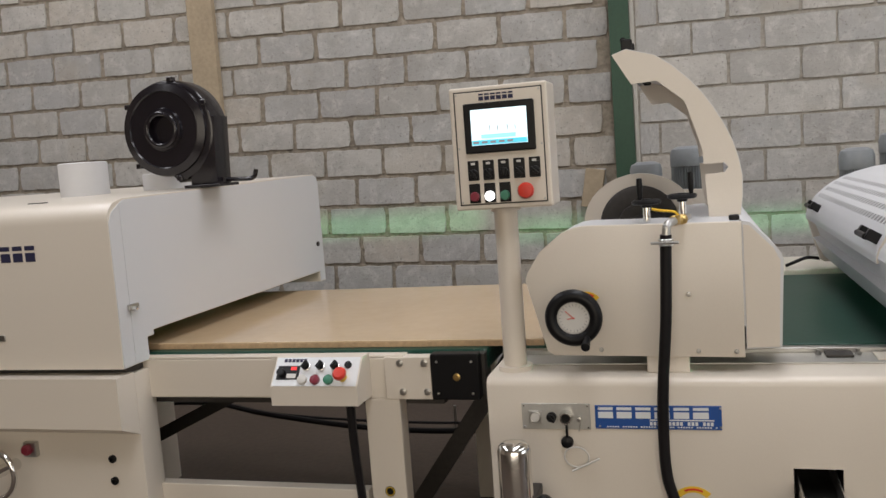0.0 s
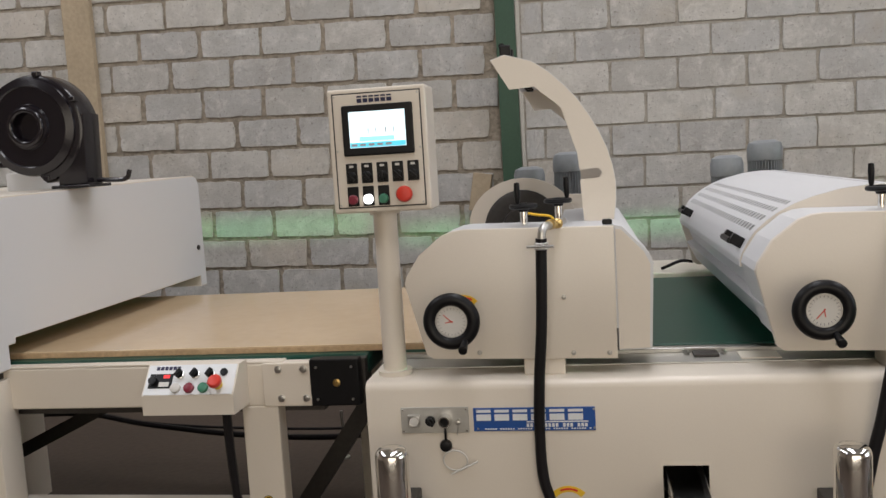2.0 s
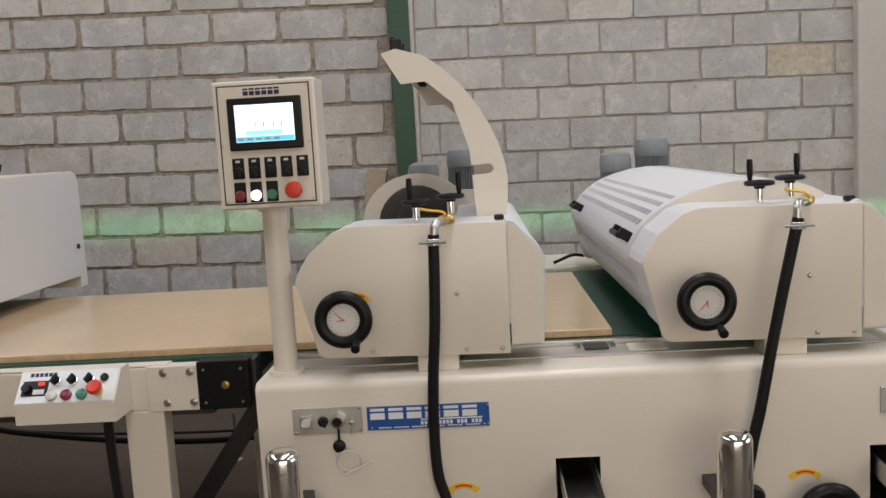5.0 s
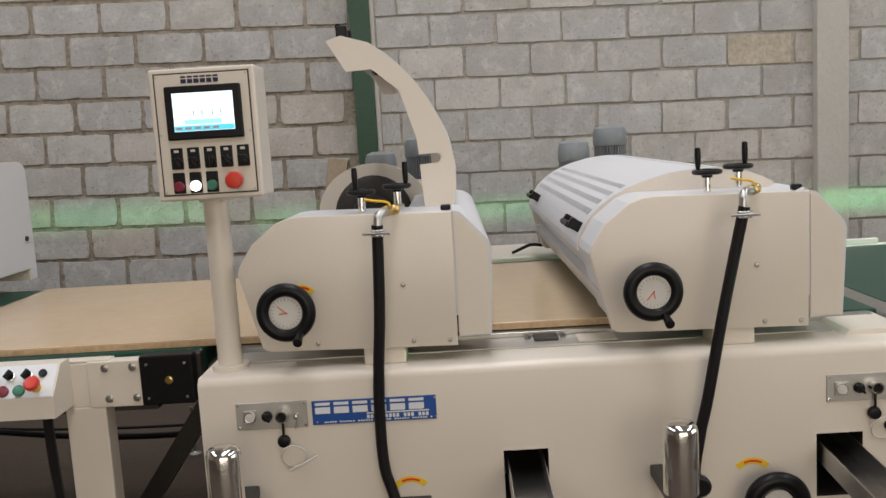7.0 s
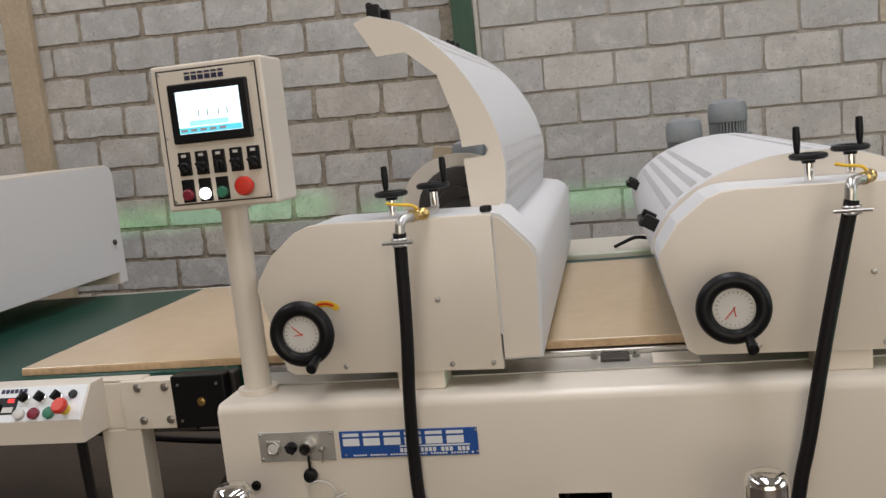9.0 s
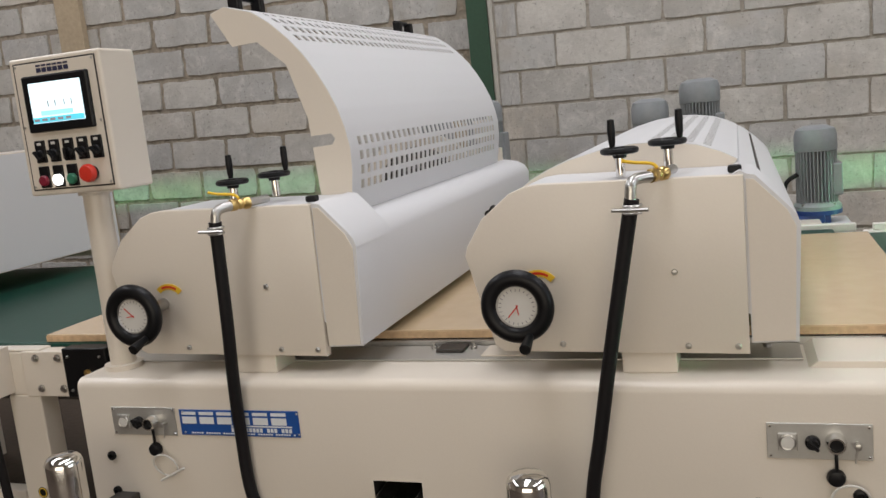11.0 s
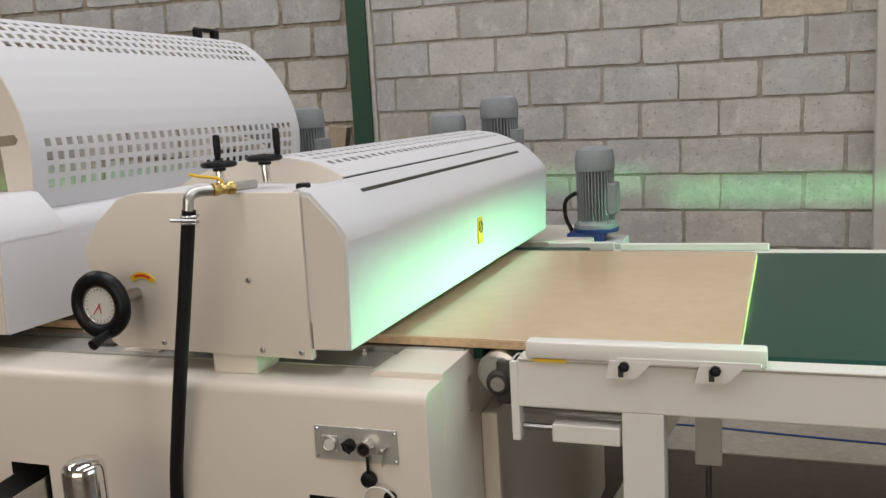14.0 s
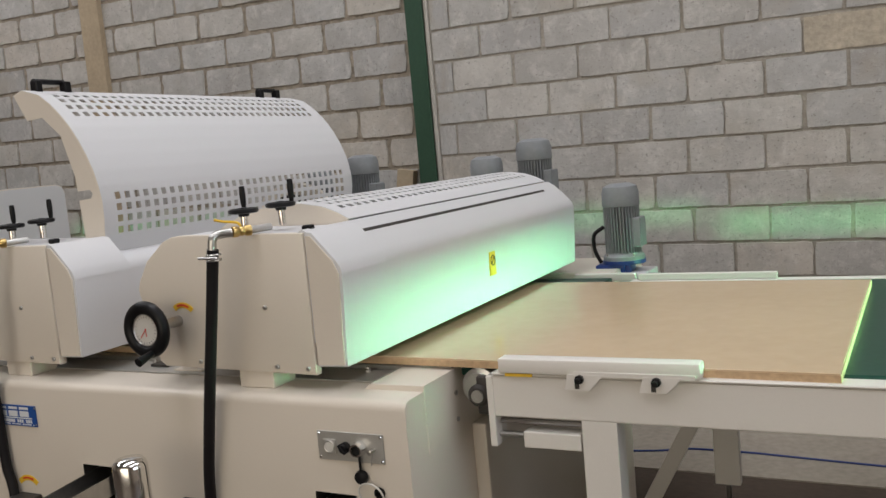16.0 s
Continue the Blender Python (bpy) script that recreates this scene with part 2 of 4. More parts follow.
def tube(pts, r, seg=10, bm=None, smooth_steps=6):
    """A round rod along a smoothed line of points."""
    ps = [Vector(p) for p in pts]
    line = []
    if len(ps) > 2 and smooth_steps > 1:
        ext = [ps[0] * 2 - ps[1]] + ps + [ps[-1] * 2 - ps[-2]]
        for i in range(1, len(ext) - 2):
            a, b0, c, d = ext[i - 1:i + 3]
            for k in range(smooth_steps):
                t = k / smooth_steps
                line.append(0.5 * (2 * b0 + (c - a) * t + (2 * a - 5 * b0 + 4 * c - d) * t * t + (3 * b0 - a - 3 * c + d) * t ** 3))
        line.append(ps[-1])
    else:
        line = ps
    b = bmesh.new()
    rings = []
    ref = Vector((0.31, 0.17, 0.94))
    for i, p in enumerate(line):
        d = (line[min(i + 1, len(line) - 1)] - line[max(i - 1, 0)]).normalized()
        u = d.cross(ref)
        u = u.normalized() if u.length > 0.05 else d.orthogonal().normalized()
        w = d.cross(u)
        rings.append([b.verts.new(p + r * (math.cos(2 * math.pi * k / seg) * u + math.sin(2 * math.pi * k / seg) * w)) for k in range(seg)])
    for a, c in zip(rings, rings[1:]):
        for k in range(seg):
            b.faces.new((a[k], a[(k + 1) % seg], c[(k + 1) % seg], c[k]))
    b.faces.new(rings[0]), b.faces.new(rings[-1])
    bmesh.ops.recalc_face_normals(b, faces=b.faces)
    return merge(bm, b)


FRONT = Matrix.Rotation(radians(90), 4, "X")      # turns a body's z axis towards the camera's side (-y)


def at(x, y, z, m=None):
    return Matrix.Translation((x, y, z)) @ (m if m is not None else Matrix.Identity(4))


def lettering(name, text, size, m, mat, parent, depth=0.0008, label=""):
    cu = bpy.data.curves.new(name, "FONT")
    cu.body, cu.size, cu.extrude, cu.align_x, cu.align_y = text, size, depth, "CENTER", "CENTER"
    tmp = bpy.data.objects.new(name, cu)
    me = bpy.data.meshes.new_from_object(tmp)
    bpy.data.objects.remove(tmp)
    b = bmesh.new()
    b.from_mesh(me)
    bpy.data.meshes.remove(me)
    bmesh.ops.transform(b, matrix=m, verts=b.verts)
    return part(name, b, mat, parent, label)


# ---- the hall ----
WALLY, WALLY_L = 5.905, 6.0
setting("floor", box(-9, 9, -5, 6.6, -0.2, 0.0), SHADEFLOOR, "brown concrete floor, darkened for the shade under the machines", "floor")
setting("floor_strip", box(0.4, 9, 4.75, 6.02, 0.0, 0.006), LITFLOOR, "paler concrete floor strip along the block wall, the lit floor", "floor")
for i, (a, b_) in enumerate(((-9, -5.05), (-3.95, -0.05), (1.05, 4.95), (6.05, 9))):
    setting("ceiling", box(a, b_, -5.2, 6.6, 6.0, 6.15), ROOF, "grey sheet roof of the hall with skylight strips", "ceiling")
setting("ceiling", box(-9, 9, -5.2, -1.65, 6.16, 6.25), ROOF, "grey sheet roof of the hall", "ceiling")
# unseen walls added to close the hall, brown so that they bounce warm light
setting("wall_back", box(-9, 9, -5.2, -5.0, 0, 6.0), BOUNCEWALL, "unseen brown wall added behind the camera for warm bounce", "wall")
setting("wall_west", box(-9.2, -9, -5.2, 6.6, 0, 6.0), BOUNCEWALL, "unseen brown end wall added to close the hall", "wall")
# unseen wall; its opening is added for the east fill lamp
bm = box(9, 9.2, -5.2, -1.3, 0, 6.0)
for y0, y1, z0, z1 in ((-1.3, 3.7, 0, 1.1), (-1.3, 3.7, 4.1, 6.0), (3.7, 6.6, 0, 6.0)):
    box(9, 9.2, y0, y1, z0, z1, bm=bm)
setting("wall_east", bm, BOUNCEWALL, "unseen end wall with an opening added for the fill lamp", "wall")
wall_l = setting("wall_north_1", box(-9, -0.14, WALLY_L + 0.012, 6.6, 0, 6.0), MORTAR, "grey concrete block wall with rough brown mortar joints", "wall")
wall_r = setting("wall_north_2", box(-0.14, 9, WALLY + 0.0115, 6.6, 0, 6.0), MORTARGREY, "grey concrete block wall with thin mortar joints", "wall")


def column():
    c = thing("steel_column", -0.14, 5.88, 0, "dark green painted steel column against the block wall", "column")
    bm = box(-0.205, -0.086, 5.876, 5.888, 0, 6.0)
    box(-0.205, -0.145, 5.985, 5.998, 0, 6.0, bm=bm)
    box(-0.150, -0.138, 5.888, 5.985, 0, 6.0, bm=bm)
    part("beam", bm, GREENSTEEL, c)
    part("base_plate", box(-0.27, -0.02, 5.80, 5.895, 0.006, 0.02, 0.003), GREENSTEEL, c)
    return c


column()
setting("trim_1", box(-0.084, -0.060, 5.893, WALLY + 0.008, 0, 6.0, 0.004), PLASTER, "pale plaster edge beside the green column", "trim")
setting("trim_2", box(-3.10, -2.90, 5.955, WALLY_L + 0.008, 0, 6.0, 0.006), TANWOOD, "tan plastered pilaster on the block wall", "pilaster")
setting("trim_3", box(2.565, 2.755, 5.84, WALLY + 0.008, 0, 6.0, 0.006), PLASTER, "pale plastered pilaster on the block wall", "pilaster")

# ---- the board that travels through the line ----
BOARD_L, BOARD_Y0, BOARD_Y1, BELTZ = 2.20, 2.90, 3.985, 0.964


def plywood_board():
    b = thing("plywood_board", 0, BOARD_Y0, 0, "long pale plywood board, freshly coated, lying on the belts", "board")
    part("panel", box(-BOARD_L, 0, BOARD_Y0, BOARD_Y1, BELTZ + 0.003, BELTZ + 0.021, 0.0012, 1), PLY, b)
    part("core", box(-BOARD_L - 0.001, 0.001, BOARD_Y0 - 0.001, BOARD_Y1 + 0.001, BELTZ + 0.001, BELTZ + 0.0165), PLYEDGE, b, "darker layered plywood edge")
    return b


board = plywood_board()

# ---- roller coating machine ----
machine = thing("coating_machine", 0.58, 3.5, 0, "cream painted roller coating machine with two roller heads, one hood open", "machine")


def machine_base():
    top, y0, y1 = 0.945, 2.617, 4.25
    # cross-section in y and z, with a rolled front edge, swept along x with two chute openings left free
    prof = [(y0, 0.06), (y0, 0.56), (y0, 0.722), (y0, top - 0.022)] + [(y0 + 0.022 * (1 - math.cos(a)), top - 0.022 + 0.022 * math.sin(a)) for a in (0.4, 0.8, 1.2, math.pi / 2)] + [(2.86, top), (2.86, 0.86), (y1, 0.86), (y1, 0.06)]
    xs = [-0.305, 0.440, 0.551, 1.214, 1.328, 1.476]
    b = bmesh.new()
    rows = [[b.verts.new((x, y, z)) for y, z in prof] for x in xs]
    for i in range(len(xs) - 1):
        for k in range(len(prof)):
            n = (k + 1) % len(prof)
            if k == 1 and i in (1, 3):
                continue
            b.faces.new((rows[i][k], rows[i + 1][k], rows[i + 1][n], rows[i][n]))
    b.faces.new(rows[0]), b.faces.new(rows[-1])
    body = part("base_body", b, CREAM, machine, "cream sheet-steel base with a rolled top edge", True)
    for hx0, hx1 in ((0.440, 0.551), (1.214, 1.328)):
        b = bmesh.new()
        for q in (((hx0, 0.56), (hx0, 0.722)), ((hx0, 0.722), (hx1, 0.722)), ((hx1, 0.722), (hx1, 0.56)), ((hx1, 0.56), (hx0, 0.56))):
            (xa, za), (xb, zb) = q
            b.faces.new([b.verts.new(p) for p in ((xa, y0, za), (xb, y0, zb), (xb, y0 + 0.25, zb), (xa, y0 + 0.25, za))])
        b.faces.new([b.verts.new((x, y0 + 0.25, z)) for x, z in ((hx0, 0.56), (hx1, 0.56), (hx1, 0.722), (hx0, 0.722))])
        part("chute_opening", b, DARK, body, "dark square chute opening")
        b = bmesh.new()
        tilt = at((hx0 + hx1) / 2, y0 + 0.10, 0.680, Matrix.Rotation(radians(5), 4, "X"))
        for bx in (box(-0.043, 0.043, -0.42, 0.1, -0.028, -0.025), box(-0.046, -0.043, -0.42, 0.1, -0.028, 0.025), box(0.043, 0.046, -0.42, 0.1, -0.028, 0.025)):
            merge(b, bx, tilt)
        part("chute", b, STEEL, body, "bare steel drain chute sticking out of the opening")
    part("end_step", prism([(1.318, 0.944), (1.336, 0.958), (1.4785, 0.958), (1.4785, 0.80), (1.336, 0.80)], 2.705, 3.02, 0.002), CREAM, machine)
    part("side_box", box(1.477, 1.515, 2.93, 4.22, 0.05, 0.80, 0.004), CREAM, machine)
    part("plinth", box(-0.27, 1.44, 2.68, 4.2, 0.0, 0.06), DARK, machine)
    part("deck", box(-0.29, 1.312, 2.752, 2.858, 0.9465, 0.9495), PLATE, machine, "worn bare steel deck under the heads")
    part("rear_rail", box(-0.305, 1.476, 4.255, 4.68, 0.86, 0.968, 0.006), CREAM, machine)
    part("belt", box(-0.30, 1.50, 2.90, 4.15, 0.93, BELTZ, 0.006), BELT, machine, "dark green rubber belt")
    part("belt_rail", box(-0.30, 1.47, 2.862, 2.895, 0.93, 0.962, 0.004), STEEL, machine, "bare steel belt rail")
    return body


base_body = machine_base()


def deck_fittings():
    for x in (0.53, 0.625, 1.25):
        part("deck_bolt", lathe([(0.008, 0), (0.008, 0.006), (0.005, 0.007), (0.005, 0.013), (0, 0.014)], at(x, 2.835, 0.9495), 8), STEEL, machine, "", True)
    part("deck_clamp", box(0.545, 0.61, 2.80, 2.852, 0.9496, 0.957, 0.002), DARK, machine, "dark steel clamp on the deck")
    part("deck_cover", box(0.66, 0.76, 2.772, 2.85, 0.9496, 0.953, 0.001), CREAM, machine)
    for x, z in ((1.455, 0.90), (1.455, 0.835)):
        part("deck_bolt", lathe([(0.006, 0), (0.006, 0.004), (0, 0.006)], at(1.4785, x + 1.40, z, Matrix.Rotation(radians(90), 4, "Y")), 8), STEEL, machine, "", True)


deck_fittings()

HOOD = [(0.068, 1.745), (0.103, 1.756), (0.17, 1.736), (0.21, 1.708), (0.248, 1.672), (0.278, 1.637), (0.304, 1.598), (0.327, 1.556), (0.346, 1.512), (0.358, 1.470), (0.365, 1.428), (0.364, 1.380), (0.357, 1.327), (0.351, 1.292), (0.346, 1.272)]
HOOD_IN = [(0.295, 1.272), (0.284, 1.331), (0.278, 1.435), (0.325, 1.438), (0.334, 1.450), (0.325, 1.462), (0.277, 1.460), (0.274, 1.50), (0.238, 1.618), (0.174, 1.673), (0.112, 1.670)]


K = 1.08
HOOD, HOOD_IN = [[(0.318 + K * (x - 0.318), 1.468 + K * (z - 1.468)) for x, z in line] for line in (HOOD, HOOD_IN)]


def resample(line, n):
    ps = [Vector((x, 0, z)) for x, z in line]
    cum = [0.0]
    for a, b in zip(ps, ps[1:]):
        cum.append(cum[-1] + (b - a).length)
    out = []
    for i in range(n + 1):
        s = cum[-1] * i / n
        k = max(j for j in range(len(cum) - 1) if cum[j] <= s + 1e-9)
        f = (s - cum[k]) / (cum[k + 1] - cum[k])
        out.append(ps[k].lerp(ps[k + 1], f))
    return out


# the hood shut: from its lower front edge over the crest to the slit before the exit cover
SHUT = [(-0.187, 1.176), (-0.187, 1.195), (-0.180, 1.216), (-0.165, 1.243), (-0.146, 1.270), (-0.117, 1.296), (-0.085, 1.318), (-0.045, 1.338), (0.0, 1.354), (0.068, 1.3705), (0.14, 1.378), (0.20, 1.377), (0.265, 1.366), (0.31, 1.349), (0.343, 1.331)]
SHUT_IN = [(0.30, 1.27), (0.10, 1.28), (-0.06, 1.25), (-0.12, 1.20), (-0.15, 1.18)]


def hood(dx, head, closed):
    """Curved perforated hood over a head, hinged at its back edge."""
    shift = Matrix.Translation((dx, 0, 0))
    y0, y1 = (2.87, 4.215) if not closed else (2.878, 4.295)
    cols, rows = 33, 100
    line = resample(SHUT if closed else HOOD, rows)
    first = (16, 22, 28, 34, 70, 76, 82, 88) if closed else (15, 20, 25, 30, 72, 77, 82, 87)
    holes = {f + k for f in first for k in range(3)}
    b = bmesh.new()
    ys = [y0, y0 + 0.05]
    pitch = (y1 - y0 - 0.10) / cols
    for i in range(cols):
        ys += [y0 + 0.05 + pitch * (i + 0.58), y0 + 0.05 + pitch * (i + 1)]
    ys.append(y1)
    grid = [[b.verts.new((p.x, y, p.z)) for y in ys] for p in line]
    for r in range(rows):
        for c in range(len(ys) - 1):
            if r in holes and c % 2 == 1 and 1 <= c < len(ys) - 2:
                continue
            b.faces.new((grid[r][c], grid[r + 1][c], grid[r + 1][c + 1], grid[r][c + 1]))
    bmesh.ops.transform(b, matrix=shift, verts=b.verts)
    h = part("hood", b, WHITE, head, "white curved sheet hood with rows of square holes", True)
    sol = h.modifiers.new("thickness", "SOLIDIFY")
    sol.thickness, sol.offset = 0.003, 0
    split = h.modifiers.new("crisp_rims", "EDGE_SPLIT")
    split.split_angle = radians(40)
    for y in (y0, y1 - 0.004):
        b = prism(SHUT + SHUT_IN if closed else HOOD + HOOD_IN, y - 0.002, y + 0.004)
        bmesh.ops.transform(b, matrix=shift, verts=b.verts)
        part("cheek_plate", b, CREAM, head)
    for y in (2.98, 4.07):
        b = tube([(0.092, y - 0.055, 1.77), (0.076, y - 0.055, 1.81), (0.076, y + 0.055, 1.81), (0.092, y + 0.055, 1.77)], 0.009, 8, smooth_steps=1)
        box(0.07, 0.10, y - 0.066, y - 0.042, 1.762, 1.812, 0.004, bm=b)
        box(0.07, 0.10, y + 0.042, y + 0.066, 1.762, 1.812, 0.004, bm=b)
        lay = Matrix.Translation((-0.160, 0, 1.229)) @ Matrix.Rotation(radians(-58), 4, "Y") @ Matrix.Translation((-0.088, 0, -1.765)) if closed else Matrix.Identity(4)
        bmesh.ops.transform(b, matrix=shift @ lay, verts=b.verts)
        part("hood_handle", b, BLACK, head, "black plastic pull handle")
    return h


def handwheel(x, y, z, head, spin):
    b = lathe([(0.0095, 0), (0.0095, 0.045)], at(x, y, z), 14)
    part("wheel_shaft", b, CHROME, head, "polished steel shaft", True)
    m = at(x, y, z + 0.050) @ Matrix.Rotation(spin, 4, "Z")
    b = ring(0.0315, 0.0065, m, 28, 8)
    lathe([(0.013, -0.014), (0.0155, 0.0), (0.011, 0.008), (0.0, 0.009)], m, 16, bm=b)
    for k in range(3):
        merge(b, box(0.01, 0.03, -0.006, 0.006, -0.004, 0.005, 0.002), m @ Matrix.Rotation(k * 2.094, 4, "Z"))
    lathe([(0.005, 0), (0.007, 0.012), (0.008, 0.035), (0.007, 0.055), (0.0, 0.057)], m @ at(0.028, 0, 0.005), 12, bm=b)
    part("handwheel", b, BLACK, head, "black handwheel with an upright grip", True)


def gauge_wheel(x, z, head, needle, grip):
    y = 2.556
    m = at(x, y, z, FRONT)
    part("gauge_shaft", lathe([(0.014, -0.11), (0.014, 0.0)], m, 14), STEEL, head, "", True)
    b = ring(0.0545, 0.0165, m, 44, 12, squash=0.9)
    lathe([(0.05, -0.012), (0.05, -0.003), (0.0, -0.003)], m, 36, bm=b)
    w = part("gauge_wheel", b, BLACK, head, "black ring handwheel round a white dial gauge", True)
    part("dial", lathe([(0.0385, -0.004), (0.0385, 0.004), (0.0, 0.004)], m, 36), DIAL, head, "white position dial")
    part("bezel", ring(0.039, 0.0022, m @ at(0, 0, 0.004), 36, 6), STEEL, head)
    b = bmesh.new()
    for a, l in ((needle, 0.026), (needle + 0.9, 0.016)):
        merge(b, box(-0.004, l, -0.0009, 0.0009, 0.0045, 0.0055), m @ Matrix.Rotation(a, 4, "Z"))
    part("needle", b, RED, head, "thin red needle")
    b = bmesh.new()
    for k in range(24):
        merge(b, box(0.030, 0.035, -0.0004, 0.0004, 0.0043, 0.0048), m @ Matrix.Rotation(k * math.pi / 12, 4, "Z"))
    part("dial_scale", b, INK, head)
    gx, gz = 0.056 * math.cos(grip), 0.056 * math.sin(grip)
    part("wheel_grip", lathe([(0.006, 0.0), (0.0075, 0.015), (0.0105, 0.05), (0.011, 0.062), (0.0, 0.066)], at(x + gx, y, z + gz, FRONT) @ Matrix.Rotation(0.25, 4, "X"), 14), BLACK, head, "", True)
    # curved warning sticker on the panel behind the wheel
    b = bmesh.new()
    pts = [(0.040 * math.cos(t), 0.040 * math.sin(t)) for t in [0.7 + 0.2 * i for i in range(9)]] + [(0.056 * math.cos(t), 0.056 * math.sin(t)) for t in [2.3 - 0.2 * i for i in range(9)]]
    b = prism([(x + 0.018 + 0.84 * px, z + 0.84 * pz) for px, pz in pts], 2.6628, 2.6652)
    part("turn_sticker", b, YELLOW, head, "curved yellow and red direction sticker")
    pts = [(0.045 * math.cos(t), 0.045 * math.sin(t)) for t in [1.0 + 0.2 * i for i in range(6)]] + [(0.051 * math.cos(t), 0.051 * math.sin(t)) for t in [2.0 - 0.2 * i for i in range(6)]]
    part("turn_arrow", prism([(x + 0.018 + 0.84 * px, z + 0.84 * pz) for px, pz in pts], 2.6620, 2.6629), RED, head)


def screw(x, y, z, head, r=0.006):
    part("screw", lathe([(r, 0), (r, 0.003), (r * 0.7, 0.0055), (0, 0.006)], at(x, y, z, FRONT), 10), STEEL, head, "", True)


def roller_head(dx, closed, needle, grip, lean, gauge_x):
    side = [(-0.026, 1.328), (0.352, 1.320), (0.350, 0.984), (-0.122, 0.993), (-0.140, 1.005), (-0.187, 1.192), (-0.181, 1.212), (-0.146, 1.266), (-0.085, 1.314), (-0.055, 1.325)]
    head = part("side_panel", prism([(x + dx, z) for x, z in side], 2.665, 2.69, 0.004), CREAM, machine, "cream front side panel of a roller head", True)
    part("side_panel", prism([(x + dx, z) for x, z in side], 4.29, 4.315, 0.004), CREAM, machine, "", True)
    arch = [(-0.215 + dx, 1.20)] + [(0.02 + dx + 0.235 * math.cos(t), 1.20 + 0.205 * math.sin(t)) for t in [math.pi - 0.2 * i for i in range(1, 15)]] + [(0.255 + dx, 1.20)]
    if not closed:
        part("arch_plate", prism(arch, 4.25, 4.285), CREAM, machine, "rounded cream end plate behind the rollers", True)
        part("roller_cap", lathe([(0.165, 0), (0.165, 0.012), (0.150, 0.02), (0.09, 0.02), (0.085, 0.05), (0.03, 0.055), (0, 0.055)], at(0.02 + dx, 4.248, 1.19, FRONT), 32), DARK, machine, "", True)
    # body between the panels
    part("crossbeam", prism([(0.20 + dx, 1.26), (0.298 + dx, 1.26), (0.298 + dx, 1.06), (0.20 + dx, 1.06)], 2.876, 4.29), WHITE, head)
    part("end_box", prism([(x + dx + (0.002 if x < 0 else -0.002), z - 0.002 if z > 1.1 else z + 0.02) for x, z in side], 2.6905, 2.875), WHITE, head, "white sheet top of the head's end box")
    if closed:
        # unseen dark backing added under the shut hood so its holes look dark
        part("dark_backing", prism([(-0.13 + dx, 1.14), (-0.10 + dx, 1.225), (0.0 + dx, 1.30), (0.13 + dx, 1.335), (0.19 + dx, 1.31), (0.1 + dx, 1.24), (-0.05 + dx, 1.17)], 2.88, 4.28), RUBBER, head)
    part("feed_guard", prism([(-0.168 + dx, 1.19), (-0.162 + dx, 1.192), (-0.120 + dx, 1.075), (-0.126 + dx, 1.073)], 2.69, 4.29), WHITE, head, "white feed guard across the head")
    part("feed_guard", prism([(-0.164 + dx, 1.096), (-0.130 + dx, 1.104), (-0.129 + dx, 1.099), (-0.157 + dx, 1.092), (-0.118 + dx, 1.02), (-0.124 + dx, 1.018)], 2.69, 4.29), WHITE, head)
    for rx, rz, rr in ((0.06, 1.125, 0.115), (0.02, 1.02, 0.026)):
        part("roller", lathe([(rr, 0), (rr, 1.58)], at(rx + dx, 4.28, rz, FRONT), 32), RUBBER, head, "black rubber coating roller", True)
    # exit cover with a rounded shoulder
    part("exit_shoulder", prism([(x + dx, z) for x, z in [(0.352, 1.322), (0.372, 1.318), (0.43, 1.255), (0.441, 1.240), (0.4465, 1.222), (0.42, 1.222), (0.352, 1.25)]], 2.6722, 2.872), WHITE, head, "white sheet shoulder of the exit cover", True)
    low = [(0.30, 1.265), (0.352, 1.272), (0.405, 1.262), (0.432, 1.246), (0.446, 1.222), (0.436, 1.006), (0.354, 1.004), (0.354, 1.06), (0.30, 1.06)]
    if closed:
        low = [(0.300, 1.30), (0.338, 1.324), (0.3468, 1.3275), (0.372, 1.311), (0.405, 1.281), (0.430, 1.254), (0.441, 1.239), (0.446, 1.222), (0.436, 1.006), (0.354, 1.004), (0.354, 1.06), (0.30, 1.06)]
        part("slit", prism([(0.3795 + dx, 1.300), (0.3805 + dx, 1.3048), (0.3870 + dx, 1.2989), (0.3855 + dx, 1.294)], 2.845, 4.172), DARK, head, "narrow dark slit behind the hood")
    part("exit_cover", prism([(x + dx, z) for x, z in low], 2.672, 4.322), WHITE, head, "white sheet exit cover across the head", True)
    part("exit_side", prism([(x + dx, z) for x, z in [(0.356, 1.312), (0.369, 1.311), (0.424, 1.252), (0.438, 1.222), (0.430, 1.010), (0.356, 1.008)]], 2.6685, 2.674), CREAM, head)
    part("foot_block", box(0.112 + dx, 0.217 + dx, 2.672, 2.76, 0.945, 1.0, 0.003), CREAM, head)
    part("latch", box(0.325 + dx, 0.350 + dx, 2.70, 2.722, 1.321, 1.335, 0.004), BLACK, head, "small black hood latch")
    hood(dx, head, closed)
    handwheel(0.126 + dx, 2.74, 1.326, head, 2.2)
    handwheel(0.215 + dx, 2.775, 1.334, head, 0.6)
    gauge_wheel(gauge_x + dx, 1.113, head, needle, grip)
    for sx, sz in ((0.222, 1.146), (0.0, 1.008), (0.24, 1.002), (0.33, 1.0)):
        screw(sx + dx, 2.665, sz, head)
    # outlet fitting: ball valve and elbow
    b = tube([(0.228 + dx, 2.71, 1.336), (0.205 + dx, 2.63, 1.334)], 0.009, 10, smooth_steps=1)
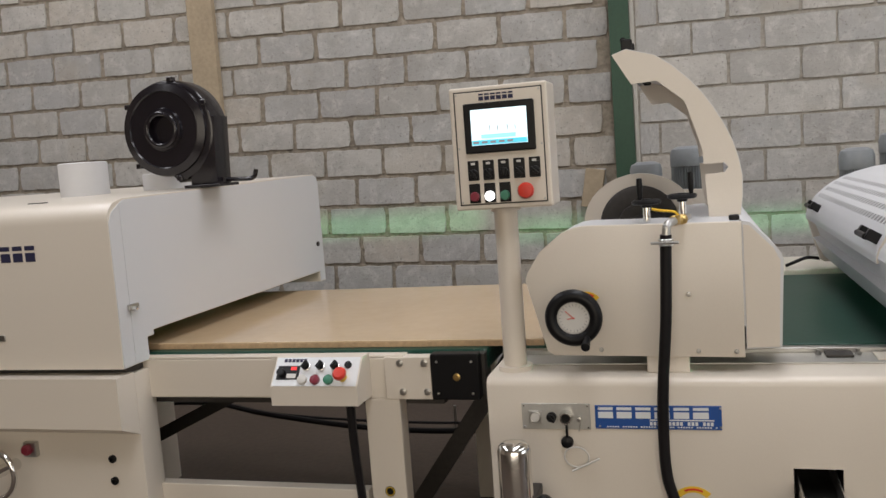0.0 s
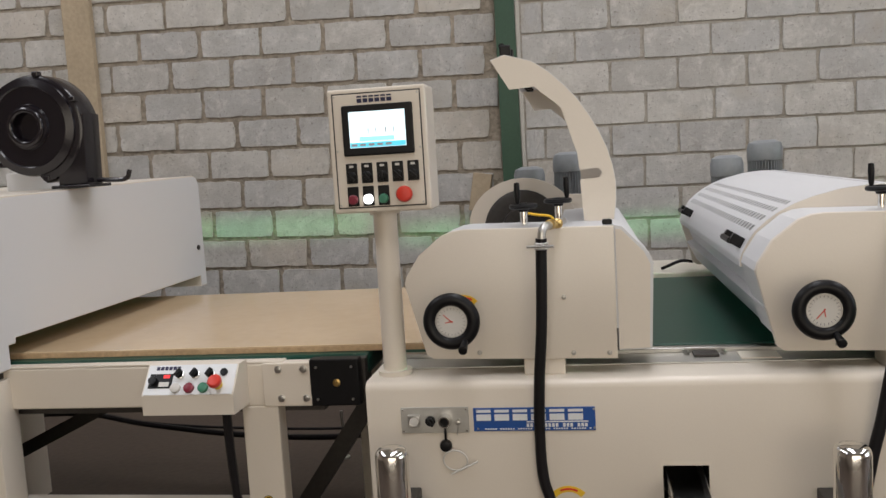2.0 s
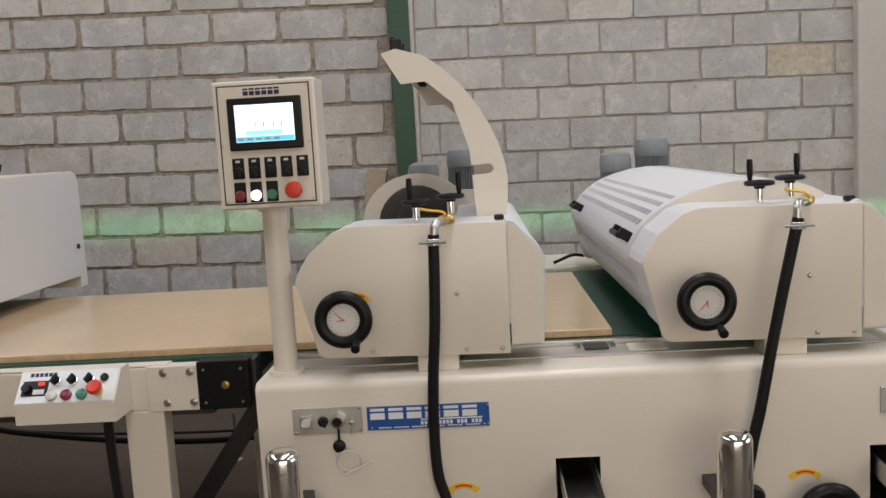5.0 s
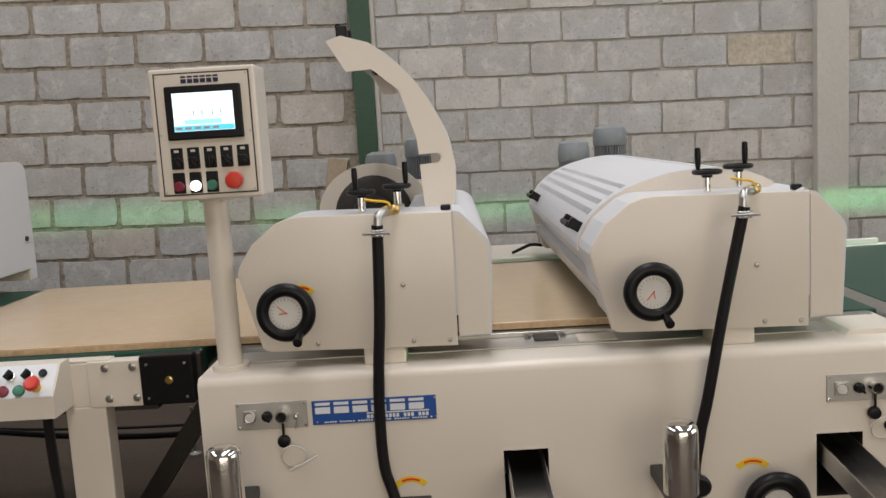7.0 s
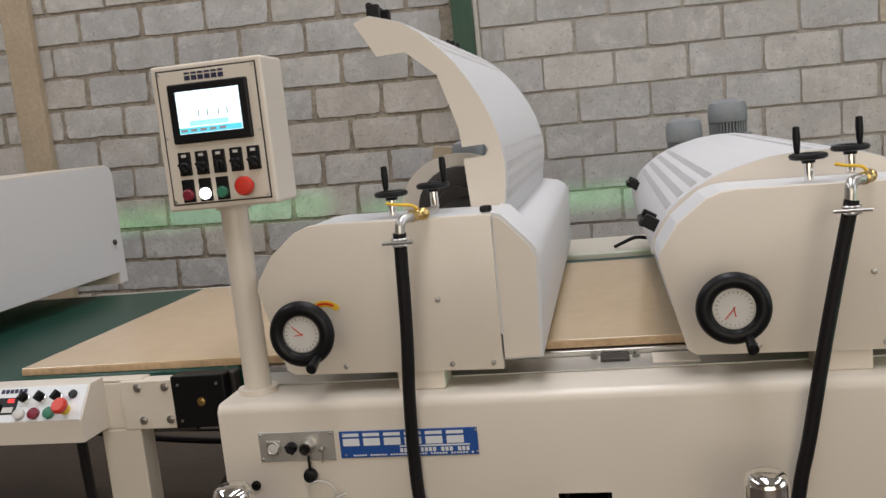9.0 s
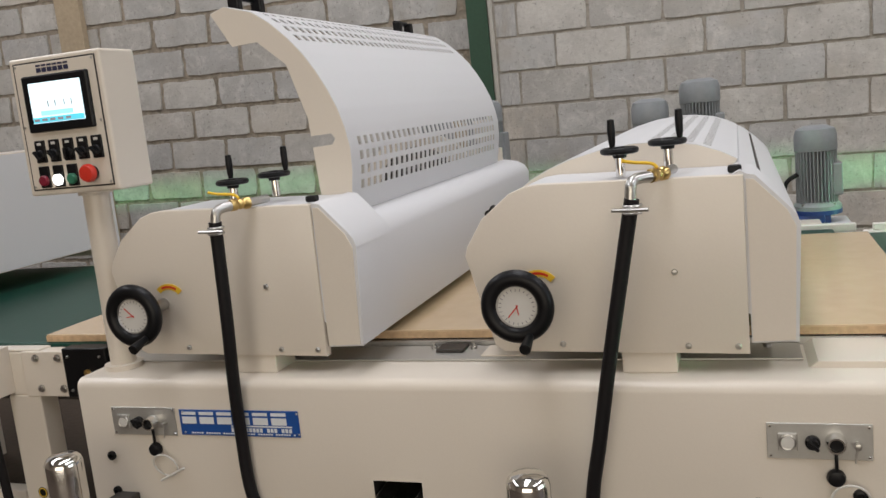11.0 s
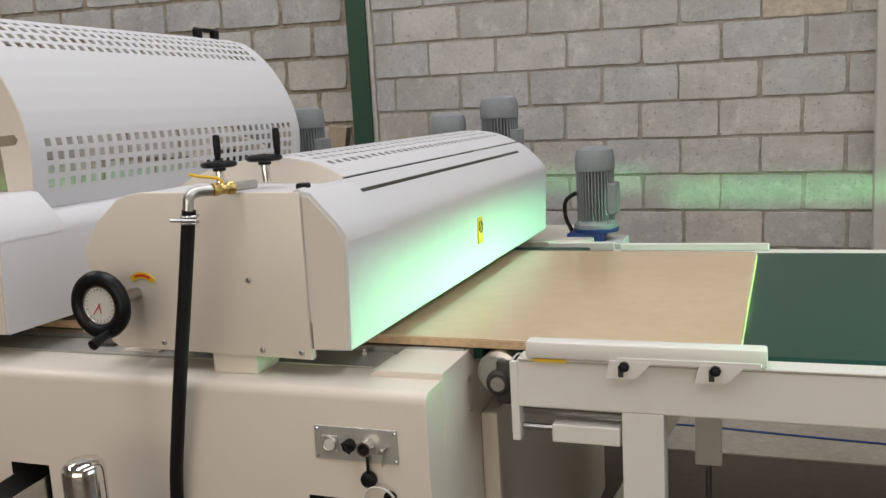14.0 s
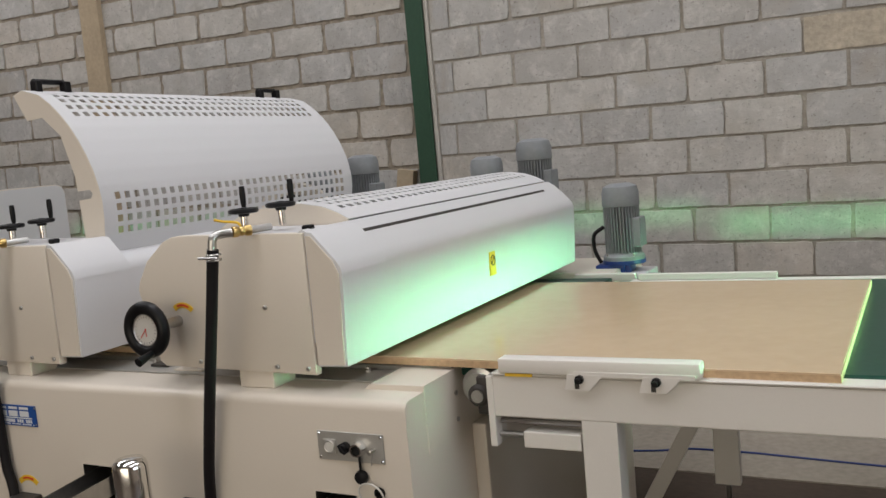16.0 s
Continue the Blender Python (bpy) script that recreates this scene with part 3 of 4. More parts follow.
    tube([(0.200 + dx, 2.618, 1.334), (0.188 + dx + lean, 2.592, 1.333), (0.179 + dx + lean, 2.578, 1.324), (0.176 + dx + lean, 2.574, 1.295)], 0.0105, 10, bm=b)
    part("elbow", b, STEEL, head, "grey steel pipe elbow", True)
    part("valve", lathe([(0.009, -0.024), (0.013, -0.022), (0.013, -0.010), (0.010, -0.006), (0.012, 0), (0.010, 0.006), (0.013, 0.010), (0.013, 0.022), (0.009, 0.024)], at(0.206 + dx, 2.63, 1.335, Matrix.Rotation(radians(60), 4, "Z") @ Matrix.Rotation(radians(90), 4, "Y")), 12), BRASS, head, "brass ball valve", True)
    b = tube([(0.206 + dx, 2.63, 1.347), (0.195 + dx, 2.628, 1.356), (0.165 + dx, 2.615, 1.361), (0.145 + dx, 2.61, 1.366)], 0.0032, 8)
    part("valve_lever", b, YELLOW, head, "thin yellow valve lever", True)
    return head


head_1 = roller_head(-0.007, False, 2.4, -0.95, 0.0, -0.052)
head_2 = roller_head(0.867, True, -2.3, -1.15, -0.016, -0.059)


def hose(pts, label):
    h = thing("hose", pts[0][0], pts[0][1], 0, label, "hose", "drain hoses of the heads")
    part("pipe", tube(pts, 0.0138, 14), RUBBER, h, "", True)
    x, y, z = pts[0]
    b = ring(0.0155, 0.003, at(x, y, z - 0.012), 20, 6)
    ring(0.0155, 0.003, at(x, y, z - 0.024), 20, 6, bm=b)
    tube([(x - 0.035, y - 0.012, z - 0.018), (x + 0.03, y - 0.02, z - 0.018)], 0.0035, 8, bm=b)
    part("clamp", b, STEEL, h, "steel hose clamp", True)


hose([(0.169, 2.574, 1.306), (0.160, 2.580, 1.1), (0.147, 2.590, 0.95), (0.141, 2.598, 0.82), (0.145, 2.598, 0.70), (0.17, 2.592, 0.6), (0.23, 2.54, 0.3), (0.26, 2.5, 0.017)], "black rubber drain hose hanging straight down the base")
hose([(1.030, 2.574, 1.300), (0.993, 2.580, 1.12), (0.965, 2.582, 0.98), (0.939, 2.584, 0.84), (0.918, 2.590, 0.735), (0.905, 2.592, 0.6), (0.915, 2.54, 0.3), (0.925, 2.5, 0.017)], "black rubber drain hose slanting down the base")

# ---- infeed conveyor ----
def infeed_conveyor():
    c = thing("infeed_conveyor", -1.2, 3.5, 0, "cream steel infeed conveyor with a green belt between dryer and coater", "conveyor")
    y = 2.815
    part("side_beam", box(-2.6, -0.515, y, y + 0.05, 0.832, 0.955, 0.004), CREAM, c)
    part("side_beam", box(-2.6, -0.515, 4.13, 4.18, 0.832, 0.955, 0.004), CREAM, c)
    part("top_rail", box(-2.6, -0.60, y + 0.002, y + 0.045, 0.956, 0.962, 0.002), CREAM, c)
    part("belt", box(-2.6, -0.36, 2.87, 4.12, 0.90, BELTZ, 0.012), BELT, c, "dark green rubber belt")
    part("leg", box(-0.730, -0.620, y - 0.003, y + 0.06, 0, 0.832, 0.004), CREAM, c)
    part("leg", box(-0.745, -0.635, 4.12, 4.182, 0, 0.832, 0.004), CREAM, c)
    part("bolt_plate", box(-0.66, -0.516, y - 0.006, y + 0.04, 0.831, 0.958, 0.003), CREAM, c)
    for bx, bz in ((-0.61, 0.94), (-0.535, 0.94), (-0.605, 0.855), (-0.53, 0.855)):
        part("bolt", lathe([(0.011, 0), (0.011, 0.003), (0.007, 0.004), (0.007, 0.009), (0.0, 0.010)], at(bx, y - 0.006, bz, FRONT), 8), STEEL, c, "", True)
    part("drive_plate", box(-0.515, -0.372, y - 0.012, y + 0.03, 0.832, 0.967, 0.004), BLACK, c, "black square drive-end plate")
    part("drive_housing", box(-0.508, -0.362, y + 0.031, y + 0.10, 0.835, 0.960, 0.004), DARK, c)
    part("hub", lathe([(0.011, 0), (0.011, 0.004), (0.006, 0.005), (0.006, 0.008), (0, 0.008)], at(-0.437, y - 0.012, 0.900, FRONT), 16), BRASS, c, "", True)
    for bx in (-0.495, -0.392):
        for bz in (0.852, 0.945):
            screw(bx, y - 0.012, bz, c, 0.004)
    part("roller", lathe([(0.034, 0), (0.034, 1.23)], at(-0.40, 4.11, 0.93, FRONT), 24), STEEL, c, "", True)
    part("stretcher", box(-2.6, -0.745, y + 0.005, y + 0.05, 0.485, 0.545, 0.003), CREAM, c)
    b = bmesh.new()
    merge(b, box(-0.03, 0.03, -0.03, 0.03, -0.35, 0.35), at(-0.56, 3.3, 0.58, Matrix.Rotation(radians(35), 4, "Y")))
    part("brace", b, DARK, c, "dark diagonal steel brace")
    b = bmesh.new()
    merge(b, box(-0.025, 0.025, -0.025, 0.025, -0.4, 0.4), at(-1.62, 3.5, 0.62, Matrix.Rotation(radians(65), 4, "Y")))
    part("brace", b, DARK, c, "dark diagonal steel brace")
    part("inner_beam", box(-2.6, -0.5, y + 0.06, y + 0.10, 0.80, 0.86), DARK, c)
    part("foot", lathe([(0.03, 0), (0.03, 0.01), (0.008, 0.02), (0.008, 0.25)], at(-1.0, 4.7, 0), 12), STEEL, c)
    return c


infeed = infeed_conveyor()
part("leg_label", lathe([(0.016, 0), (0.016, 0.001), (0, 0.001)], at(-0.672, 2.812, 0.548, FRONT), 24), BLACK, infeed, "round black and yellow label")
part("leg_label_ring", ring(0.0125, 0.0013, at(-0.672, 2.811, 0.548, FRONT), 24, 6), YELLOW, infeed)

# ---- dryer ----
def prism_x(pts, x0, x1):
    """A plate whose outline is pts in y and z, from x0 to x1."""
    b = bmesh.new()
    f = b.faces.new([b.verts.new((x0, y, z)) for y, z in pts])
    r = bmesh.ops.extrude_face_region(b, geom=[f])
    bmesh.ops.translate(b, verts=[v for v in r["geom"] if isinstance(v, bmesh.types.BMVert)], vec=(x1 - x0, 0, 0))
    return b


def dryer():
    d = thing("dryer", -2.4, 3.5, 0, "cream curing dryer with a low exit slot over the belt", "machine")
    xf, y0, y1 = -1.463, 2.69, 4.25
    sec = [(y0, 0.955), (y0, 1.41)] + [(y0 + 0.06 * (1 - math.cos(a)), 1.41 + 0.06 * math.sin(a)) for a in (0.35, 0.7, 1.05, 1.3)] + [(y0 + 0.08, 1.476), (y1 - 0.05, 1.50), (y1 - 0.015, 1.488), (y1, 1.46), (y1, 0.998), (y1 - 0.06, 0.998), (y1 - 0.06, 1.045), (2.86, 1.045), (2.86, 1.028), (2.825, 1.028), (2.825, 0.955)]
    part("hood", prism_x(sec, -4.2, xf), CREAM, d, "cream sheet-steel dryer hood", True)
    # end faces take white in place of cream for the cool light on them
    part("end_panel", prism_x([(y0 + 0.061, 0.958), (y0 + 0.061, 1.462), (y0 + 0.085, 1.472), (y1 - 0.05, 1.496), (y1 - 0.018, 1.484), (y1 - 0.004, 1.456), (y1 - 0.004, 1.002), (y1 - 0.056, 1.002), (y1 - 0.056, 1.048), (2.858, 1.048), (2.858, 1.032), (2.822, 1.032), (2.822, 0.958)], xf, xf + 0.003), WHITE, d, "end panel over the slot, whitened for the cool light on it")
    part("end_strip", prism_x([(y0 + 0.003, 0.957), (y0 + 0.003, 1.405), (y0 + 0.02, 1.437), (y0 + 0.059, 1.460), (y0 + 0.059, 0.957)], xf, xf + 0.003), WHITE, d, "folded edge of the hood's end, whitened for the light on it")
    part("lower_cabinet", prism([(-4.2, 0.93), (xf, 0.93), (xf, 0.0), (-4.2, 0.0)], 2.74, 2.84, 0.004), CREAM, d, "cream lower cabinet", True)
    part("lower_cabinet", prism([(-4.2, 0.93), (xf - 0.9, 0.93), (xf - 0.9, 0.0), (-4.2, 0.0)], 2.84, y1, 0.004), CREAM, d, "", True)
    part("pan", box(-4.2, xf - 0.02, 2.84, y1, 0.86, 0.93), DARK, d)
    part("kick_panel", prism_x([(2.65, 0.935), (2.65, 0.775), (2.739, 0.735), (2.739, 0.935)], -4.2, xf - 0.001), CREAM, d, "cream overhanging panel with a chamfered underside")
    # dark bar stands in for the shade between hood and lower cabinet
    part("gap_shade", box(-4.2, xf - 0.02, y0 + 0.04, 2.82, 0.93, 0.955), DARK, d)
    return d


dryer()


# ---- outfeed conveyor ----
def outfeed_conveyor():
    c = thing("outfeed_conveyor", 2.6, 3.5, 0, "white steel outfeed conveyor with a wide green belt", "conveyor")
    y = 2.812
    part("side_beam", box(1.585, 4.6, y, y + 0.05, 0.862, 0.958, 0.004), OUTWHITE, c)
    part("side_beam", box(1.585, 4.6, 4.07, 4.12, 0.862, 0.962, 0.004), OUTWHITE, c)
    part("top_rail", box(1.60, 4.6, y - 0.004, y + 0.048, 0.96, 0.966, 0.002, 1), OUTWHITE, c)
    part("belt", box(1.545, 4.6, 2.875, 4.06, 0.87, BELTZ, 0.02), BELT, c, "wide dark green rubber belt")
    part("leg", box(1.804, 1.884, y + 0.001, y + 0.06, 0, 0.8635, 0.002), OUTWHITE, c)
    part("leg", box(3.9, 4.0, y - 0.003, y + 0.06, 0, 0.862, 0.004), OUTWHITE, c)
    part("end_plate", box(1.583, 1.60, y - 0.003, y + 0.06, 0.79, 0.958, 0.003), OUTWHITE, c)
    part("tension_bar", box(1.665, 1.80, y + 0.0, y + 0.045, 0.792, 0.830, 0.003), OUTWHITE, c)
    return c


outfeed = outfeed_conveyor()

# ---- control panel on its pole ----
def control_panel():
    c = thing("control_panel", -0.245, 2.74, 0.945, "cream operator panel with lit touch screen on a round pole", "control panel")
    part("pole", lathe([(0.046, 0.945), (0.046, 0.957), (0.031, 0.958), (0.031, 1.375), (0.040, 1.376), (0.040, 1.388)], at(-0.245, 2.74, 0), 28), CREAM, c, "", True)
    part("box", box(-0.357, -0.103, 2.655, 2.775, 1.386, 1.70, 0.006, 3), CREAM, c, "cream sheet-steel box")
    return c


panel = control_panel()
panel.location.y = 2.719


# ---- fittings on the front of the base ----
YF = 2.617


def logo(x0, x1, z0, z1, y, mat, parent, name="logo_shape"):
    """A brand mark as a row of six plain blocks."""
    w = (x1 - x0) / 6
    b = bmesh.new()
    for i in range(6):
        a, c, h = x0 + i * w, x0 + i * w + 0.8 * w, z1 - z0
        box(a, c, y - 0.0012, y, z1 - 0.25 * h, z1, bm=b)
        box(a, c, y - 0.0012, y, z0, z1 - 0.42 * h, bm=b)
    return part(name, b, mat, parent, "brand mark drawn as plain blocks")


def sign_plate():
    s = part("sign_plate", box(-0.027, 0.280, YF - 0.003, YF - 0.0005, 0.815, 0.876, 0.001, 1), SIGNBLUE, machine, "blue sign plate with white marks")
    logo(-0.019, 0.259, 0.843, 0.871, YF - 0.003, SIGNWHITE, s)
    b = box(0.108, 0.262, YF - 0.004, YF - 0.003, 0.8375, 0.8405)
    for i in range(17):
        if i not in (9, 13):
            box(0.108 + i * 0.0091, 0.1145 + i * 0.0091, YF - 0.004, YF - 0.003, 0.8255, 0.8345, bm=b)
    for i in range(42):
        if i % 7 != 5:
            box(0.002 + i * 0.0064, 0.0065 + i * 0.0064, YF - 0.004, YF - 0.003, 0.8195, 0.8225, bm=b)
    part("small_mark_row", b, SIGNWHITE, s)
    for x in (-0.016, 0.277):
        for z in (0.822, 0.870):
            part("rivet", lathe([(0.003, 0), (0.002, 0.002), (0, 0.002)], at(x, YF - 0.003, z, FRONT), 8), STEEL, s)


sign_plate()


def connector_plate(x, z, loop):
    """Small metal plate with gauge, switch, socket, hanging cap and a wire loop; x, z is its top left corner."""
    y = YF - 0.0005
    p = part("connector_plate", box(x, x + 0.176, y - 0.003, y, z - 0.068, z, 0.001, 1), PLATE, machine, "brushed metal plate with switch and socket")
    for sx in (0.006, 0.170):
        for sz in (0.006, 0.062):
            part("rivet", lathe([(0.0035, 0), (0.002, 0.0025), (0, 0.0025)], at(x + sx, y - 0.003, z - sz, FRONT), 8), CHROME, p)
    part("gauge_square", box(x + 0.018, x + 0.052, y - 0.008, y - 0.003, z - 0.052, z - 0.018, 0.002), PLATE, p)
    part("gauge_ring", ring(0.0135, 0.0022, at(x + 0.035, y - 0.009, z - 0.035, FRONT), 24, 8), STEEL, p, "", True)
    part("gauge_face", lathe([(0.012, 0), (0.012, 0.003), (0, 0.004)], at(x + 0.035, y - 0.007, z - 0.035, FRONT), 20), DIAL, p, "", True)
    b = lathe([(0.013, 0), (0.013, 0.008), (0.010, 0.010), (0.009, 0.018), (0, 0.018)], at(x + 0.077, y - 0.003, z - 0.035, FRONT), 18)
    merge(b, box(-0.003, 0.003, -0.013, 0.013, 0.010, 0.022, 0.001), at(x + 0.077, y - 0.003, z - 0.035, FRONT) @ Matrix.Rotation(0.7, 4, "Z"))
    part("knob", b, BLACK, p, "black turning knob", True)
    part("socket", lathe([(0.018, 0), (0.018, 0.006), (0.0165, 0.010), (0.015, 0.022), (0.012, 0.022), (0.012, 0.008), (0, 0.008)], at(x + 0.115, y - 0.003, z - 0.034, FRONT), 22), CHROME, p, "shiny round socket", True)
    part("socket_core", lathe([(0.0115, 0), (0.0115, 0.010), (0, 0.010)], at(x + 0.115, y - 0.006, z - 0.034, FRONT), 16), BLACK, p)
    b = box(x + 0.112, x + 0.118, y - 0.012, y - 0.008, z - 0.088, z - 0.05, 0.001)
    lathe([(0.016, 0), (0.0165, 0.004), (0.014, 0.012), (0.008, 0.014), (0, 0.014)], at(x + 0.114, y - 0.004, z - 0.100, FRONT), 20, bm=b)
    part("hanging_cap", b, BLACK, p, "black rubber cap hanging on its strap", True)
    b = lathe([(0.004, 0), (0.004, 0.018), (0.006, 0.02), (0, 0.022)], at(x + 0.150, y - 0.003, z - 0.036, FRONT), 10)
    tube([(x + 0.150, y - 0.01, z - 0.04), (x + 0.146, y - 0.012, z - 0.07)], 0.0014, 6, bm=b, smooth_steps=1)
    part("pin", b, STEEL, p, "", True)
    m = at(x + 0.137, y - 0.012, z - 0.138, FRONT) @ Matrix.Rotation(0.3, 4, "X")
    b = ring(0.031, 0.0022, m, 36, 8)
    if loop:
        tube([(x + 0.125, y - 0.02, z - 0.172), (x + 0.196, y - 0.024, z - 0.137)], 0.0028, 8, bm=b, smooth_steps=1)
    part("wire_loop", b, WIRE, p, "pale coiled wire loop", True)


connector_plate(-0.215, 0.880, True)
connector_plate(1.238, 0.871, False)
for cz in (0.757, 0.668):
    part("grommet", lathe([(0.011, 0), (0.011, 0.006), (0.006, 0.008), (0.005, 0.002), (0, 0.002)], at(-0.235, YF, cz, FRONT), 16), BLACK, machine, "", True)
part("grommet", lathe([(0.013, 0), (0.013, 0.006), (0.007, 0.008), (0.005, 0.002), (0, 0.002)], at(1.392, YF, 0.735, FRONT), 16), BLACK, machine, "", True)


def canister(x):
    y, z = 2.432, 0.668
    c = part("canister", lathe([(0.034, z), (0.040, z + 0.004), (0.040, z + 0.150), (0.037, z + 0.160), (0.030, z + 0.167), (0.012, z + 0.170), (0, z + 0.170)], at(x, y, 0), 36), CHROME, machine, "polished chrome canister on a bracket", True)
    b = box(x - 0.03, x + 0.03, y - 0.02, YF, z - 0.03, z - 0.001, 0.004)
    part("bracket", b, DARK, c)
    part("bracket_knob", lathe([(0.024, 0), (0.026, 0.006), (0.026, 0.02), (0.02, 0.026), (0, 0.026)], at(x + 0.055, y + 0.06, z - 0.005, FRONT), 18), BLACK, c, "", True)


canister(-0.203)
canister(0.831)


def turn_sticker(x, z):
    for r0, r1, t0, t1, mat, dy, name in ((0.042, 0.058, 0.75, 2.4, YELLOW, 0.001, "turn_sticker"), (0.0475, 0.0525, 1.1, 2.0, RED, 0.002, "turn_arrow")):
        ts = [t0 + (t1 - t0) * i / 10 for i in range(11)]
        part(name, prism([(x + r0 * math.cos(t), z + r0 * math.sin(t)) for t in ts] + [(x + r1 * math.cos(t), z + r1 * math.sin(t)) for t in reversed(ts)], YF - dy, YF), mat, machine, "curved yellow and red direction sticker" if dy < 0.0015 else "")


turn_sticker(0.205, 0.612)
turn_sticker(1.055, 0.612)


def lower_wheel(x, z):
    m = at(x, YF - 0.06, z, FRONT)
    b = ring(0.062, 0.02, m, 44, 12, squash=0.9)
    lathe([(0.055, -0.012), (0.055, -0.003), (0.0, -0.003)], m, 36, bm=b)
    w = part("lower_gauge_wheel", b, BLACK, machine, "black ring handwheel round a white dial", True)
    part("dial", lathe([(0.0385, -0.004), (0.0385, 0.004), (0.0, 0.004)], m, 36), DIAL, w)
    part("gauge_shaft", lathe([(0.014, -0.06), (0.014, 0.0)], m, 14), STEEL, w, "", True)


lower_wheel(1.095, 0.572)
b = box(0.17, 0.255, YF - 0.045, YF, 0.53, 0.618, 0.004)
stop = part("stop_box", b, DARK, machine, "dark switch box with a red key")
part("red_key", box(0.178, 0.212, YF - 0.054, YF - 0.045, 0.575, 0.61, 0.003), RED, stop)

# warning sticker and slit on the closed head's exit cover
part("warning_sticker", box(1.3075, 1.3120, 3.488, 3.530, 1.083, 1.157), YELLOW, head_2, "yellow warning sticker with a black ring")
part("warning_ring", ring(0.0155, 0.0016, at(1.3125, 3.509, 1.130, Matrix.Rotation(radians(90), 4, "Y")), 24, 6), BLACK, head_2)
b = bmesh.new()
merge(b, box(-0.001, 0.001, -0.015, 0.015, -0.0016, 0.0016), at(1.3125, 3.509, 1.130, Matrix.Rotation(0.8, 4, "X")))
part("warning_bar", b, BLACK, head_2)


# ---- control panel face ----
def panel_face():
    y = 2.655
    part("front_border", prism([(-0.3445, 1.3985), (-0.1155, 1.3985), (-0.1155, 1.6895), (-0.3445, 1.6895)], y - 0.0012, y + 0.002), DARK, panel, "thin dark border line")
    part("face_plate", box(-0.341, -0.119, y - 0.0024, y, 1.402, 1.686, 0.0005, 1), CREAM, panel)
    logo(-0.278, -0.186, 1.664, 1.681, y - 0.0024, INK, panel)
    s = part("touch_screen", box(-0.319, -0.137, y - 0.012, y, 1.531, 1.658, 0.004), BLACK, panel, "black-framed lit touch screen")
    part("display", box(-0.300, -0.156, y - 0.0132, y - 0.0118, 1.551, 1.641), SCREEN, s, "bright white and cyan display")
    part("display_band", box(-0.299, -0.157, y - 0.0140, y - 0.0130, 1.552, 1.564), SCREENCYAN, s)
    part("display_band", box(-0.275, -0.185, y - 0.0140, y - 0.0130, 1.567, 1.578), glow("screen_pale_cyan", (0.35, 0.85, 0.85), 0.9), s)
    for i in range(5):
        part("display_mark", box(-0.296 + i * 0.022, -0.281 + i * 0.022, y - 0.0146, y - 0.0139, 1.555, 1.561), SCREENBAR, s)
    for i in range(4):
        x = -0.252 + i * 0.02 + (0.005 if i > 1 else 0)
        part("display_mark", box(x, x + 0.002, y - 0.0146, y - 0.0130, 1.586, 1.600), SCREENBAR, s)
    for i in range(5):
        x = -0.318 + i * 0.0398
        k = part("selector", box(x, x + 0.029, y - 0.006, y, 1.462, 1.513, 0.002), BLACK, panel, "black rotary selector switch")
        part("selector_mark", box(x + 0.009, x + 0.020, y - 0.0068, y - 0.0058, 1.502, 1.508), DIAL, k)
        b = lathe([(0.0125, 0), (0.0125, 0.004), (0.010, 0.006), (0, 0.006)], at(x + 0.0145, y - 0.006, 1.479, FRONT), 18)
        merge(b, box(-0.0035, 0.0035, -0.0125, 0.0125, 0.005, 0.016, 0.0015), at(x + 0.0145, y - 0.006, 1.479, FRONT) @ Matrix.Rotation((0.7, 0.7, 0.0, 0.8, 0.9)[i], 4, "Z"))
        part("selector_knob", b, BLACK, k, "", True)
    for i, mat in enumerate((DARKRED, LAMPWHITE, GREENBTN)):
        x = -0.318 + i * 0.0398
        k = part("push_button", box(x, x + 0.029, y - 0.006, y, 1.404, 1.454, 0.002), BLACK, panel, "black framed push button")
        part("button_cap", lathe([(0.0125, 0), (0.0125, 0.006), (0.010, 0.009), (0, 0.0095)], at(x + 0.0145, y - 0.006, 1.421, FRONT), 22), mat, k, ("dark red cap", "glowing white cap", "dull green cap")[i], True)
    part("stop_collar", lathe([(0.016, 0), (0.016, 0.012)], at(-0.168, y, 1.430, FRONT), 22), DARK, panel)
    part("stop_button", lathe([(0.017, 0.012), (0.0205, 0.015), (0.0205, 0.024), (0.017, 0.029), (0, 0.031)], at(-0.168, y, 1.430, FRONT), 28), RED, panel, "red emergency stop mushroom", True)
    for x in (-0.337, -0.123):
        for z in (1.407, 1.545, 1.681):
            part("screw", lathe([(0.003, 0), (0.003, 0.002), (0, 0.002)], at(x, y - 0.0022, z, FRONT), 8), STEEL, panel)


panel_face()


